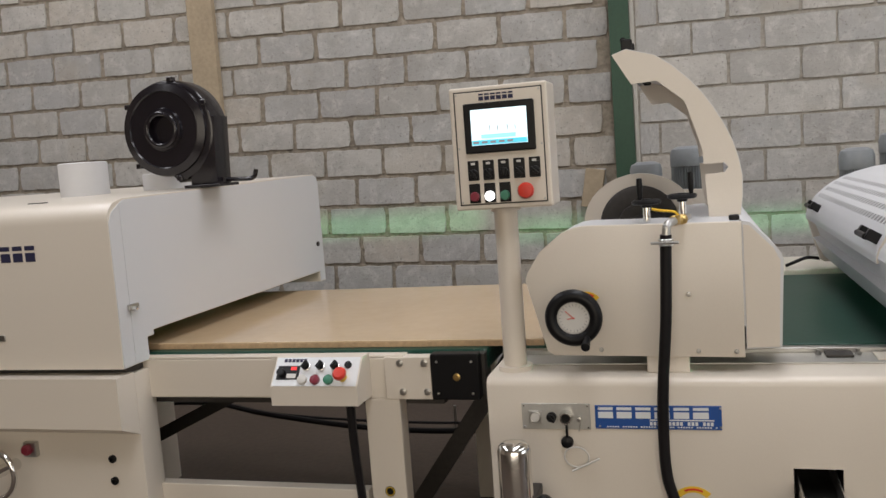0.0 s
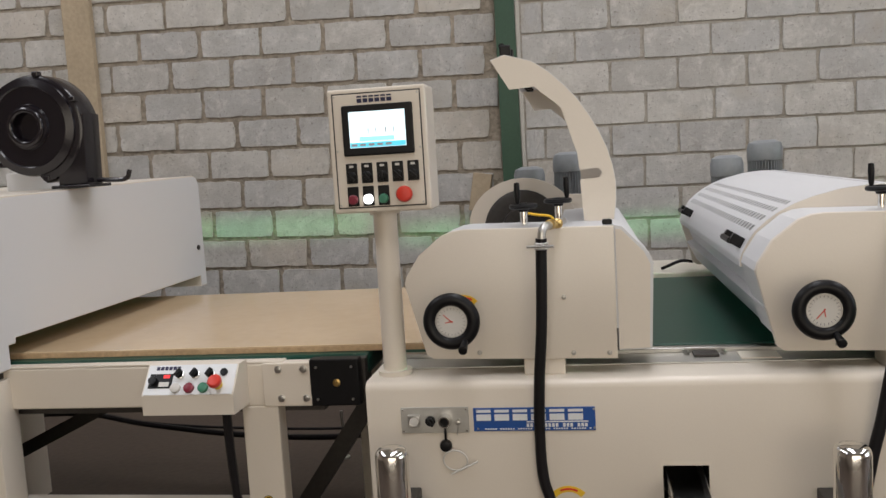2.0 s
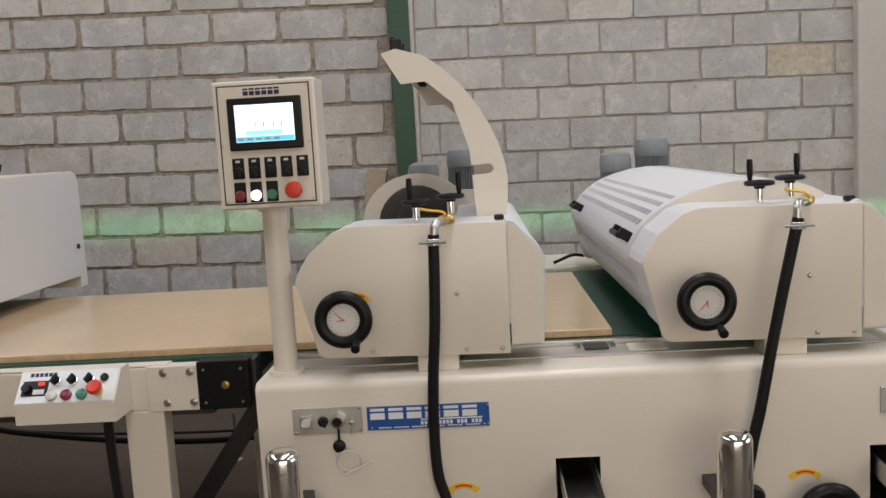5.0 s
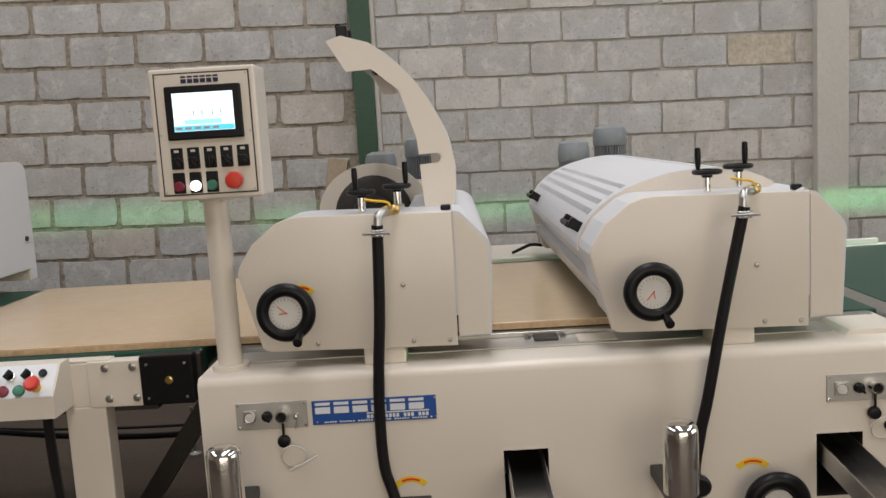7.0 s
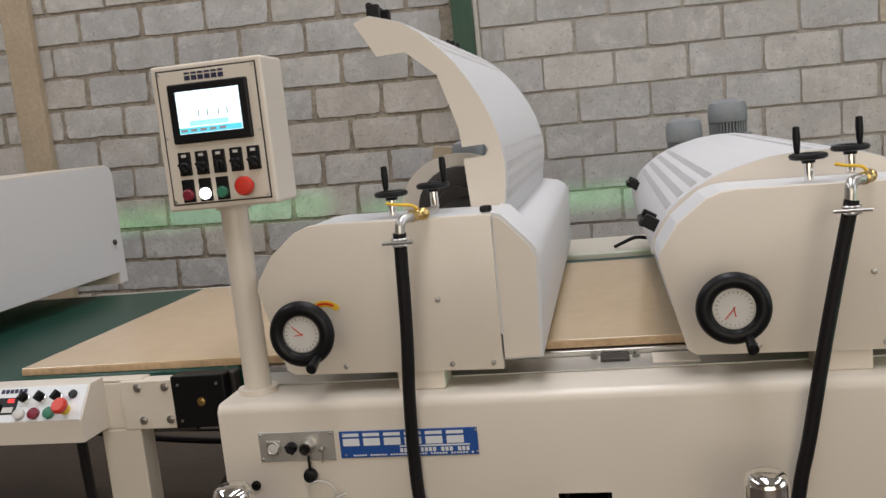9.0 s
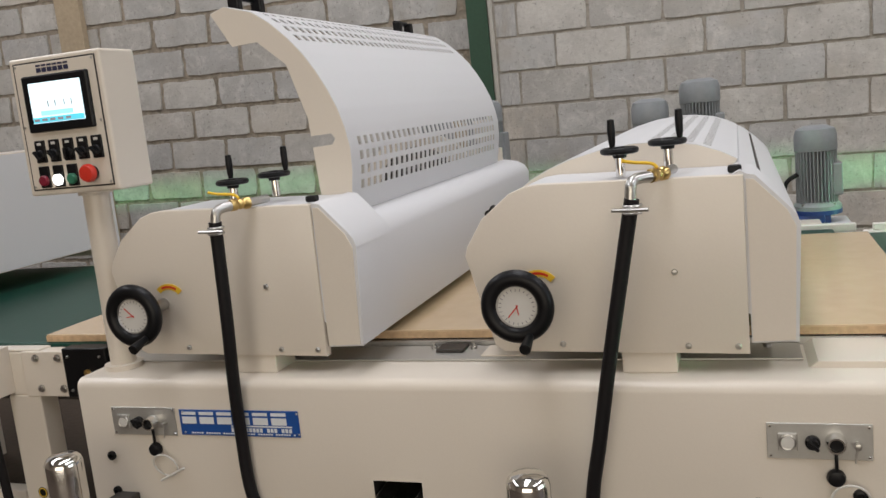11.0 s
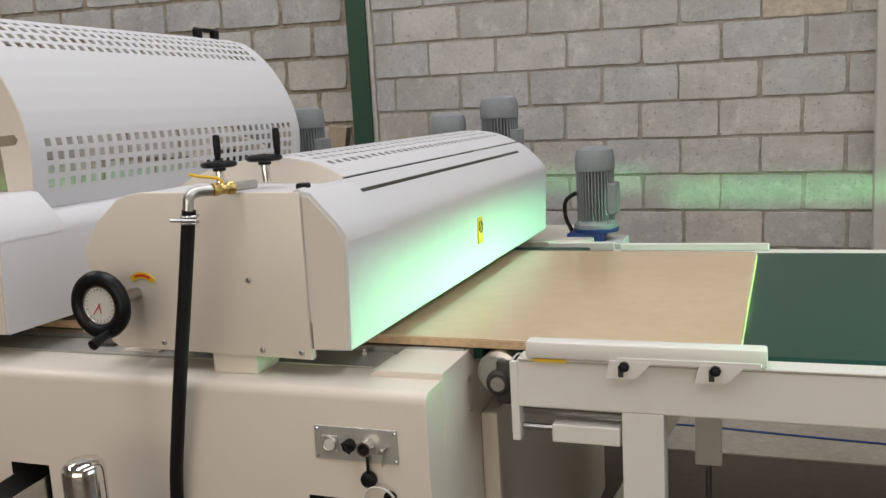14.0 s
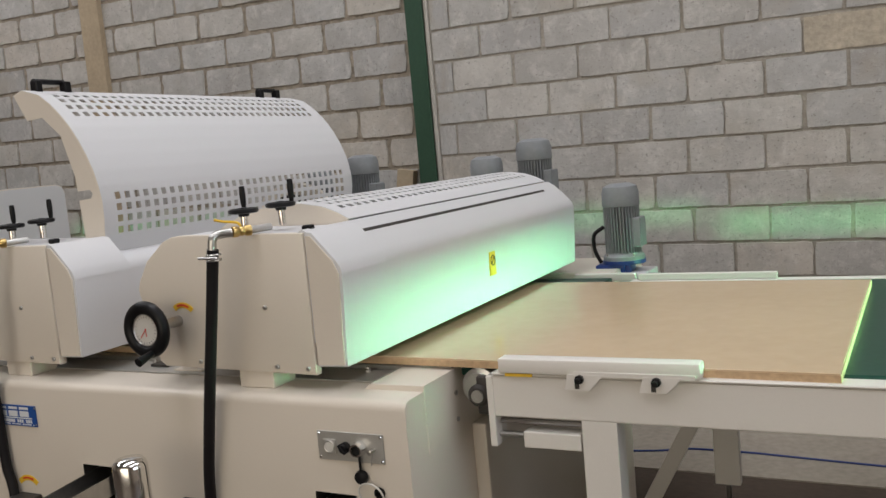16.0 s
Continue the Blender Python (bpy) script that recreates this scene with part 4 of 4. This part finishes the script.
# ---- console on the infeed conveyor ----
def console():
    b = bmesh.new()
    sec = [(2.815, 0.842), (2.70, 0.842), (2.70, 0.898), (2.762, 0.972), (2.815, 0.972)]
    f = b.faces.new([b.verts.new((-0.977, yy, zz)) for yy, zz in sec])
    r = bmesh.ops.extrude_face_region(b, geom=[f])
    bmesh.ops.translate(b, verts=[v for v in r["geom"] if isinstance(v, bmesh.types.BMVert)], vec=(0.272, 0, 0))
    c = part("console", b, CREAM, infeed, "small sloping button console")
    n = Vector((0, -0.074, 0.062)).normalized()
    up = Vector((0, 0.062, 0.074)).normalized()
    slope = Matrix(((1, up.x * 0, 0, 0), (0, up.y, n.y, 0), (0, up.z, n.z, 0), (0, 0, 0, 1)))
    mid = at(-0.841, 2.731, 0.935) @ slope

    def on(bm, name, mat, label="", smooth=False):
        bmesh.ops.transform(bm, matrix=mid, verts=bm.verts)
        return part(name, bm, mat, c, label, smooth)

    on(box(-0.132, 0.132, -0.046, 0.046, 0.0005, 0.0025), "console_plate", SIGNWHITE, "white face plate")
    b = bmesh.new()
    for i in range(6):
        box(-0.108 + i * 0.0125, -0.098 + i * 0.0125, 0.030, 0.041, 0.0025, 0.003, bm=b)
    on(b, "logo_shape", INK)
    on(box(-0.122, -0.052, -0.026, 0.018, 0.002, 0.005, 0.001, 1), "meter", BLACK, "black speed meter with red digits")
    on(box(-0.080, -0.062, 0.004, 0.014, 0.0048, 0.0056), "digits", REDLED)
    on(box(-0.090, -0.060, -0.022, -0.008, 0.0048, 0.0056), "meter_keys", DIAL)
    on(lathe([(0.013, 0.004), (0.012, 0.016), (0, 0.017)], at(-0.108, -0.006, 0), 16), "meter_knob", BLACK, "", True)
    for i in range(3):
        x = -0.03 + i * 0.046
        on(lathe([(0.0125, 0.002), (0.0125, 0.012), (0.011, 0.013)], at(x, 0.012, 0), 18), "collar", CHROME, "", True)
        b = lathe([(0.0105, 0.012), (0.0105, 0.016), (0, 0.016)], at(x, 0.012, 0), 16)
        merge(b, box(-0.005, 0.005, -0.012, 0.012, 0.015, 0.032, 0.002), at(x, 0.012, 0, Matrix.Rotation(-0.5, 4, "Z")))
        on(b, "selector_knob", BLACK, "black turning switch", True)
    for x, mat, lab in ((-0.036, DIAL, "white button"), (0.004, DARKRED, "dark red button"), (0.046, GREENBTN, "green button")):
        on(lathe([(0.0145, 0.002), (0.0145, 0.012), (0.012, 0.014), (0, 0.0145)], at(x, -0.028, 0), 20), "push_button", mat, lab, True)
    on(lathe([(0.013, 0.002), (0.013, 0.022)], at(0.088, -0.020, 0), 18), "stop_collar", YELLOW, "", True)
    on(lathe([(0.017, 0.022), (0.020, 0.026), (0.020, 0.034), (0.016, 0.039), (0, 0.040)], at(0.088, -0.020, 0), 24), "stop_button", RED, "red emergency stop mushroom", True)
    on(lathe([(0.011, 0.002), (0.011, 0.008), (0, 0.009)], at(0.098, 0.020, 0), 16), "cap", BLACK, "", True)


console()


def cable(pts, r, mat, label, cat="cable"):
    c = thing("cable", pts[0][0], pts[0][1], pts[0][2], label, cat)
    part("wire", tube(pts, r, 8), mat, c, "", True)


cable([(-0.755, 2.76, 0.845), (-0.752, 2.76, 0.7), (-0.735, 2.76, 0.45), (-0.72, 2.77, 0.2), (-0.70, 2.80, 0.012)], 0.013, RUBBER, "thick black cable hanging from the button console")
cable([(-2.9, 4.5, 0.30), (-2.3, 4.45, 0.33), (-1.9, 4.36, 0.30), (-1.4, 4.3, 0.262), (-0.95, 4.25, 0.262), (-0.6, 4.3, 0.27)], 0.014, RUBBER, "black cable sagging under the infeed conveyor")
cable([(-2.9, 4.6, 0.36), (-2.5, 4.6, 0.30), (-1.9, 4.6, 0.22), (-1.2, 4.6, 0.19), (-0.5, 4.6, 0.2)], 0.007, RUBBER, "thin black cable sagging under the infeed conveyor")
cable([(0.9, 4.85, 0.0105), (1.396, 4.956, 0.0105), (1.54, 5.015, 0.0105), (1.80, 5.023, 0.0105), (2.0, 5.007, 0.0105), (2.37, 4.975, 0.0105), (3.2, 4.92, 0.0105)], 0.0045, BLUEPAINT, "thin blue cable lying on the concrete floor")
cable([(0.60, 4.33, 0.976), (0.63, 4.31, 0.992), (0.68, 4.31, 1.01), (0.73, 4.31, 1.005)], 0.007, RUBBER, "short black cable on the rear rail")


# ---- dryer details ----
def dryer_details():
    d = bpy.data.objects["dryer"]
    yf = 2.69
    part("latch", box(-1.460, -1.450, 2.735, 2.785, 1.128, 1.148, 0.003), STEEL, d, "small steel latch")
    part("latch_pin", lathe([(0.006, 0), (0.006, 0.02), (0, 0.021)], at(-1.452, 2.747, 1.135, Matrix.Rotation(radians(90), 4, "Y")), 10), CHROME, d)
    b = bmesh.new()
    for i in range(3):
        x = -1.868 + i * 0.047
        box(x, x + 0.036, yf - 0.0012, yf + 0.001, 1.336, 1.350, bm=b)
        box(x, x + 0.036, yf - 0.0012, yf + 0.001, 1.300, 1.328, bm=b)
    part("logo_shape", b, INK, d, "brand mark drawn as plain dark blocks")
    part("vent_slot", box(-2.15, -1.888, yf - 0.004, yf, 1.048, 1.068, 0.002), STEEL, d)
    part("top_slot", box(-1.83, -1.77, 2.79, 2.812, 1.474, 1.4795), DARK, d)
    part("exhaust_stub", lathe([(0.092, 1.47), (0.092, 1.612), (0.086, 1.615), (0.086, 1.49), (0, 1.49)], at(-2.068, 3.38, 0), 32), WHITE, d, "short white exhaust pipe", True)
    part("exhaust_stub", lathe([(0.092, 1.47), (0.092, 1.55), (0.086, 1.553), (0.086, 1.49), (0, 1.49)], at(-1.775, 3.50, 0), 32), WHITE, d, "", True)
    for z in (0.652, 0.580):
        part("grommet", lathe([(0.013, 0), (0.013, 0.007), (0.007, 0.009), (0.005, 0.002), (0, 0.002)], at(-1.577, 2.74, z, FRONT), 16), BLACK, d, "", True)
    part("turn_sticker", box(-1.965, -1.928, 2.648, 2.6502, 0.852, 0.872), ORANGE, d)
    m = at(-1.955, 2.64, 0.625, FRONT)
    b = ring(0.080, 0.009, m, 40, 10)
    lathe([(0.020, -0.1), (0.020, 0.012), (0, 0.014)], m, 18, bm=b)
    for k in range(3):
        merge(b, box(0.015, 0.078, -0.007, 0.007, -0.004, 0.004, 0.002), m @ Matrix.Rotation(0.4 + k * 2.094, 4, "Z"))
    part("handwheel", b, CHROME, d, "polished handwheel", True)
    sw = part("switch_box", box(-1.905, -1.855, 2.722, 2.74, 0.655, 0.705, 0.003), STEEL, d, "small switch box with a dull red knob")
    part("switch_knob", lathe([(0.018, 0), (0.018, 0.012), (0.013, 0.018), (0, 0.018)], at(-1.885, 2.722, 0.682, FRONT), 18), DARKRED, sw, "", True)
    part("far_bolt", lathe([(0.011, 0), (0.011, 0.008), (0, 0.01)], at(-1.461, 4.185, 1.176, Matrix.Rotation(radians(90), 4, "Y")), 10), DARK, d)


dryer_details()


def blower():
    c = thing("blower", -1.71, 3.35, 1.51, "black centrifugal blower standing on the dryer hood", "blower")
    m = at(-1.705, 3.35, 1.74, FRONT)
    # snail housing: radius grows towards the outlet
    n = 48
    rim = []
    for i in range(n):
        t = 2 * math.pi * i / n
        g = 0.178 + 0.030 * (((math.pi * 1.5 - t) % (2 * math.pi)) / (2 * math.pi))
        rim.append((g * math.cos(t), g * math.sin(t)))
    rim = [(x - 1.705, z + 1.74) for x, z in rim]
    b = prism(rim, 3.33, 3.45, 0.014)
    part("snail_housing", b, GLOSSBLACK, c, "", True)
    part("front_disc", lathe([(0.182, 0.0), (0.178, 0.014), (0.150, 0.022), (0.145, 0.016), (0.085, 0.018), (0.080, 0.030), (0.062, 0.034), (0.060, 0.012), (0, 0.012)], at(-1.712, 3.335, 1.742, FRONT), 48), GLOSSBLACK, c, "ribbed round front disc", True)
    part("inlet_ring", ring(0.062, 0.011, at(-1.712, 3.302, 1.742, FRONT), 36, 10), GLOSSBLACK, c, "", True)
    part("motor_can", lathe([(0.09, -0.22), (0.09, -0.09), (0.05, -0.09)], m, 28), GLOSSBLACK, c, "", True)
    part("outlet", prism([(-1.60, 1.80), (-1.502, 1.78), (-1.512, 1.51), (-1.628, 1.51)], 3.335, 3.445, 0.006), GLOSSBLACK, c, "", True)
    part("outlet_flange", box(-1.645, -1.49, 3.315, 3.465, 1.51, 1.522, 0.003), GLOSSBLACK, c)
    for t in (0.5, 1.4, 2.6, 3.9, 4.9):
        part("clip", box(-1.717 + 0.193 * math.cos(t), -1.693 + 0.193 * math.cos(t), 3.325, 3.355, 1.732 + 0.193 * math.sin(t), 1.752 + 0.193 * math.sin(t), 0.003), GLOSSBLACK, c)
    part("damper_lever", tube([(-1.50, 3.39, 1.535), (-1.44, 3.39, 1.532), (-1.385, 3.39, 1.535), (-1.37, 3.39, 1.565)], 0.009, 8), GLOSSBLACK, c, "", True)
    c.location, c.scale = (-1.582, 3.25, 1.487), (0.93, 0.93, 0.93)


blower()


# ---- motors behind the line ----
def motor(x, y, z, top, r, label, blue=False):
    c = thing("electric_motor", x, y, z, label, "motor", "motors behind the line")
    h = top - z
    if blue:
        b = box(x - 0.10, x + 0.02, y - 0.07, y + 0.07, z, z + 0.03, 0.006)
        lathe([(r * 1.15, z + 0.03), (r * 1.15, z + 0.045)], at(x, y, 0), 28, bm=b)
        box(x - 0.02, x + 0.04, y - 0.06, y + 0.02, z - 0.06, z + 0.03, 0.006, bm=b)
        part("gearbox", b, BLUEPAINT, c, "blue painted gearbox", True)
        zb = z + 0.045
    else:
        part("foot", box(x - r, x + r, y - r, y + r, z, z + 0.06, 0.006), MOTORGREY, c)
        zb = z + 0.06
    zf = top - 0.085
    part("flange", lathe([(r * 1.12, zb), (r * 1.12, zb + 0.014), (r * 0.9, zb + 0.03)], at(x, y, 0), 28), MOTORGREY, c, "", True)
    # one casting with 36 fins
    b = bmesh.new()
    ring_ = []
    for k in range(36):
        for da, rr in ((-0.066, 0.72), (-0.024, 0.965), (0.024, 0.965), (0.066, 0.72)):
            a = k * math.pi / 18 + da
            ring_.append((x + r * rr * math.cos(a), y + r * rr * math.sin(a)))
    f = b.faces.new([b.verts.new((px, py, zb + 0.02)) for px, py in ring_])
    ex = bmesh.ops.extrude_face_region(b, geom=[f])
    bmesh.ops.translate(b, verts=[v for v in ex["geom"] if isinstance(v, bmesh.types.BMVert)], vec=(0, 0, zf - zb - 0.02))
    part("finned_body", b, MOTORGREY, c, "grey cast body with cooling fins")
    part("fan_cover", lathe([(r * 0.98, zf - 0.004), (r, zf), (r, top - 0.035), (r * 0.9, top - 0.012), (r * 0.55, top), (0, top)], at(x, y, 0), 32), MOTORGREY, c, "smooth grey fan cover", True)
    part("terminal_box", box(x + r * 0.5, x + r * 1.15, y - 0.045, y + 0.045, zb + 0.05, zf - 0.05, 0.006), MOTORGREY, c)
    for k in range(4):
        a = 0.8 + k * 1.571
        part("bolt", lathe([(0.006, 0), (0.006, 0.012), (0, 0.013)], at(x + r * math.cos(a), y + r * math.sin(a), zb + 0.014), 8), STEEL, c)


for off in (-0.86, 0.0):
    motor(0.900 + off, 4.44, 0.968, 1.449, 0.070, "grey finned electric motor standing on the rear rail")
    motor(1.080 + off, 4.54, 0.968, 1.505, 0.076, "taller grey finned electric motor on the rear rail")
motor(1.474, 4.42, 0.951, 1.297, 0.073, "grey finned motor on a blue gearbox beside the outfeed belt", True)
part("motor_shelf", box(1.36, 1.58, 4.32, 4.52, 0.89, 0.950, 0.004), WHITE, outfeed)
cable([(1.385, 4.40, 0.985), (1.365, 4.39, 1.04), (1.37, 4.38, 1.10), (1.41, 4.38, 1.13)], 0.008, RUBBER, "short black motor cable")


# ---- outfeed details ----
def outfeed_details():
    c = outfeed
    y = 2.812
    # near guide plate with two slotted tabs
    b = box(1.620, 2.070, y - 0.012, y + 0.030, 0.9675, 1.0015, 0.005, 2)
    box(1.80, 2.060, y - 0.0155, y - 0.0125, 0.9665, 0.978, 0.001, 1, bm=b)
    part("guide_plate", b, OUTWHITE, c, "folded white guide plate with rounded ends", True)
    for tx in (1.808, 1.974):
        t = part("guide_tab", prism([(tx - 0.022, 0.972), (tx + 0.060, 0.972), (tx + 0.026, 0.936), (tx - 0.032, 0.936)], y - 0.016, y - 0.012, 0.001), OUTWHITE, c)
        part("slot", box(tx - 0.006, tx + 0.004, y - 0.0170, y - 0.0158, 0.940, 0.962), DARK, t)
        part("tab_bolt", lathe([(0.010, 0), (0.010, 0.008), (0.006, 0.010), (0.006, 0.02), (0, 0.021)], at(tx + 0.006, y - 0.016, 0.962, FRONT), 8), BLACK, t, "", True)
    part("yellow_strip", box(1.635, 1.70, y - 0.0080, y - 0.0042, 0.9600, 0.9665), YELLOW, c)
    # far guide plates
    part("guide_plate", box(1.613, 2.08, 4.085, 4.11, 0.963, 0.985, 0.003), OUTWHITE, c)
    part("guide_plate", box(1.34, 1.575, 4.19, 4.215, 0.945, 0.972, 0.003), OUTWHITE, c)
    # end roller and its bearing
    part("end_roller", lathe([(0.046, 0), (0.046, 1.19), (0.036, 1.193), (0.036, 1.20)], at(1.548, 4.04, 0.918, FRONT), 32), STEEL, c, "bare steel end roller", True)
    b = lathe([(0.027, 0), (0.027, 0.014), (0.02, 0.02), (0, 0.02)], at(1.555, 2.838, 0.905, FRONT), 22)
    box(1.55, 1.585, 2.826, 2.84, 0.86, 0.95, 0.003, bm=b)
    part("bearing", b, DARK, c, "dark flange bearing", True)
    part("bearing_face", lathe([(0.015, 0), (0.015, 0.004), (0.006, 0.004), (0.006, 0.002), (0, 0.002)], at(1.555, 2.818, 0.905, FRONT), 18), STEEL, c)
    part("tension_rod", tube([(1.60, y + 0.02, 0.815), (1.67, y + 0.02, 0.815)], 0.007, 8, smooth_steps=1), STEEL, c)
    part("tension_rod", tube([(1.60, y + 0.03, 0.845), (1.80, y + 0.03, 0.845)], 0.006, 8, smooth_steps=1), STEEL, c)
    b = bmesh.new()
    merge(b, box(-0.025, 0.025, -0.025, 0.025, -0.42, 0.42), at(1.745, 3.90, 0.385, Matrix.Rotation(radians(28), 4, "Y")))
    part("brace", b, OUTWHITE, c)
    part("cross_leg", box(1.85, 1.935, 4.03, 4.069, 0.25, 0.862, 0.004), OUTWHITE, c)
    part("foot", lathe([(0.035, 0), (0.035, 0.008), (0.01, 0.02), (0.01, 0.27)], at(1.892, 4.05, 0), 14), STEEL, c)


outfeed_details()


# ---- unseen second dryer beyond the outfeed belt, added to shape the green light ----
def green_light_hood():
    d = thing("dryer", 3.9, 3.5, 0, "unseen dryer hood added over the belt's far end to shape the green light", "machine")
    part("hood", box(2.95, 4.7, 2.70, 4.3, 1.053, 1.5, 0.01), CREAM, d)
    part("back", box(4.64, 4.7, 2.70, 4.3, 0.3, 1.06), CREAM, d)
    part("lower_cabinet", box(2.95, 4.7, 2.70, 2.765, 0, 1.053, 0.004), CREAM, d)
    part("lower_cabinet", box(2.95, 4.7, 4.285, 4.3, 0, 1.053, 0.004), CREAM, d)


green_light_hood()

# wooden offcut leaning at the wall by the column
w = thing("wood_offcut", -0.36, 5.95, 1.2, "small brown wooden offcut fixed beside the column", "wood")
b = bmesh.new()
merge(b, box(-0.06, 0.06, -0.03, 0.03, -0.12, 0.12, 0.004), at(-0.36, 5.965, 1.28, Matrix.Rotation(radians(10), 4, "Y")))
part("block", b, TANWOOD, w)


# ---- concrete blocks of the wall ----
def block_mesh(name, length, height, seed, rough):
    """One block: an uneven front with a ragged, worn rim."""
    rnd = random.Random(seed)
    nx, nz = 10, 5
    vs, fs = [], []
    for k in range(nz):
        for i in range(nx):
            x = (i / (nx - 1) - 0.5) * (length - 0.008)
            z = (k / (nz - 1) - 0.5) * (height - 0.008)
            rim = i in (0, nx - 1) or k in (0, nz - 1)
            corner = i in (0, nx - 1) and k in (0, nz - 1)
            pull = 1.0 - (rnd.uniform(0.0, 0.02) * rough if corner else 0)
            chip = rnd.uniform(0, 0.0022) * rough if rim and rnd.random() < 0.2 else 0
            vs.append((x * pull + rnd.uniform(-1, 1) * 0.0016 * rough, -0.012 + chip + rnd.uniform(-0.0004, 0.0004) * rough, z * pull + (rnd.uniform(-1, 1) * 0.0014 * rough if rim else 0)))
    for k in range(nz - 1):
        for i in range(nx - 1):
            a = k * nx + i
            fs.append((a, a + 1, a + nx + 1, a + nx))
    loop = list(range(nx)) + [nx * (k + 1) - 1 for k in range(1, nz)] + [nx * (nz - 1) + i for i in range(nx - 2, -1, -1)] + [nx * k for k in range(nz - 2, 0, -1)]
    back = []
    for v in loop:
        x, y, z = vs[v]
        back.append(len(vs))
        vs.append((x + math.copysign(0.004, x), 0.02, z + math.copysign(0.004, z)))
    n = len(loop)
    for i in range(n):
        j = (i + 1) % n
        fs.append((loop[i], back[i], back[j], loop[j]))
    me = bpy.data.meshes.new(name)
    me.from_pydata(vs, [], fs)
    me.validate()
    bm = bmesh.new()
    bm.from_mesh(me)
    bmesh.ops.recalc_face_normals(bm, faces=bm.faces)
    bm.to_mesh(me)
    bm.free()
    return me


def lay_blocks(parent, wall_y, x_from, x_to, line, slope, x_ref, z_ref, pitch_x, pitch_z, joint_x, joint_z, seed, rough):
    """Courses from the floor to above the view; line is the height of a bed joint at x_ref."""
    rnd = random.Random(seed)
    made = [block_mesh("block", pitch_x - joint_x, pitch_z - joint_z, seed * 50 + i, rough) for i in range(10)]
    tan = []
    for me in made[:3]:
        t = me.copy()
        t.materials.append(BLOCKTAN)
        tan.append(t)
    for me in made:
        me.materials.append(BLOCK)
    lean = Euler((0, math.atan(slope) * -1, 0))
    first = int(math.floor((0 - line - 0.3) / pitch_z))
    for k in range(first, int((3.35 - line) / pitch_z) + 1):
        shift = z_ref + (0.5 * pitch_x if k % 2 else 0) + rnd.uniform(-0.012, 0.012)
        i0 = int(math.floor((x_from - shift) / pitch_x)) - 1
        for i in range(i0, int((x_to - shift) / pitch_x) + 2):
            a, b = shift + i * pitch_x, shift + (i + 1) * pitch_x
            a2, b2 = max(a, x_from), min(b, x_to)
            if b2 - a2 < 0.09:
                continue
            x = (a2 + b2) / 2
            z = line + slope * (x - x_ref) + (k + 0.5) * pitch_z
            if z < 0.08:
                continue
            stained = 2.1 < x < 2.4 and 1.83 < z < 2.0
            ob = new("block", (rnd.choice(tan) if stained else rnd.choice(made)))
            ob.location = (x + rnd.uniform(-0.004, 0.004), wall_y + 0.012 + rnd.uniform(-0.002, 0.003), z + rnd.uniform(-0.003, 0.003))
            ob.rotation_euler = (0, lean.y + rnd.uniform(-0.004, 0.004), 0)
            ob.scale = ((b2 - a2 - joint_x) / (pitch_x - joint_x), 1, 1)
            ob.parent = parent


lay_blocks(wall_l, WALLY_L, -5.3, -0.21, 1.655, -0.024, -2.2, -1.752 - 0.211, 0.422, 0.199, 0.022, 0.020, 3, 2.4)
lay_blocks(wall_r, WALLY, -0.056, 4.4, 1.638, -0.015, 1.1, 0.665, 0.3965, 0.1915, 0.010, 0.010, 5, 1.5)


# ---- what moves ----
def motions():
    # the board rides from the dryer through both heads onto the outfeed belt, turning slightly
    lead = ((0, -0.20, 2.915, -0.2), (2.5, 0.23, 2.912, -0.2), (4.5, 0.56, 2.905, -0.3), (6.5, 0.83, 2.895, -0.4), (8, 1.03, 2.885, -0.4), (10.5, 1.49, 2.865, -0.5), (11, 1.57, 2.862, -0.5), (12.5, 1.80, 2.858, -0.7), (13.5, 1.943, 2.862, -1.0), (14.5, 2.10, 2.848, -1.5), (16, 2.328, 2.822, -1.9))
    walk(board, [(t, pose(x, y, 0, 0, 0, yaw)) for t, x, y, yaw in lead])


motions()
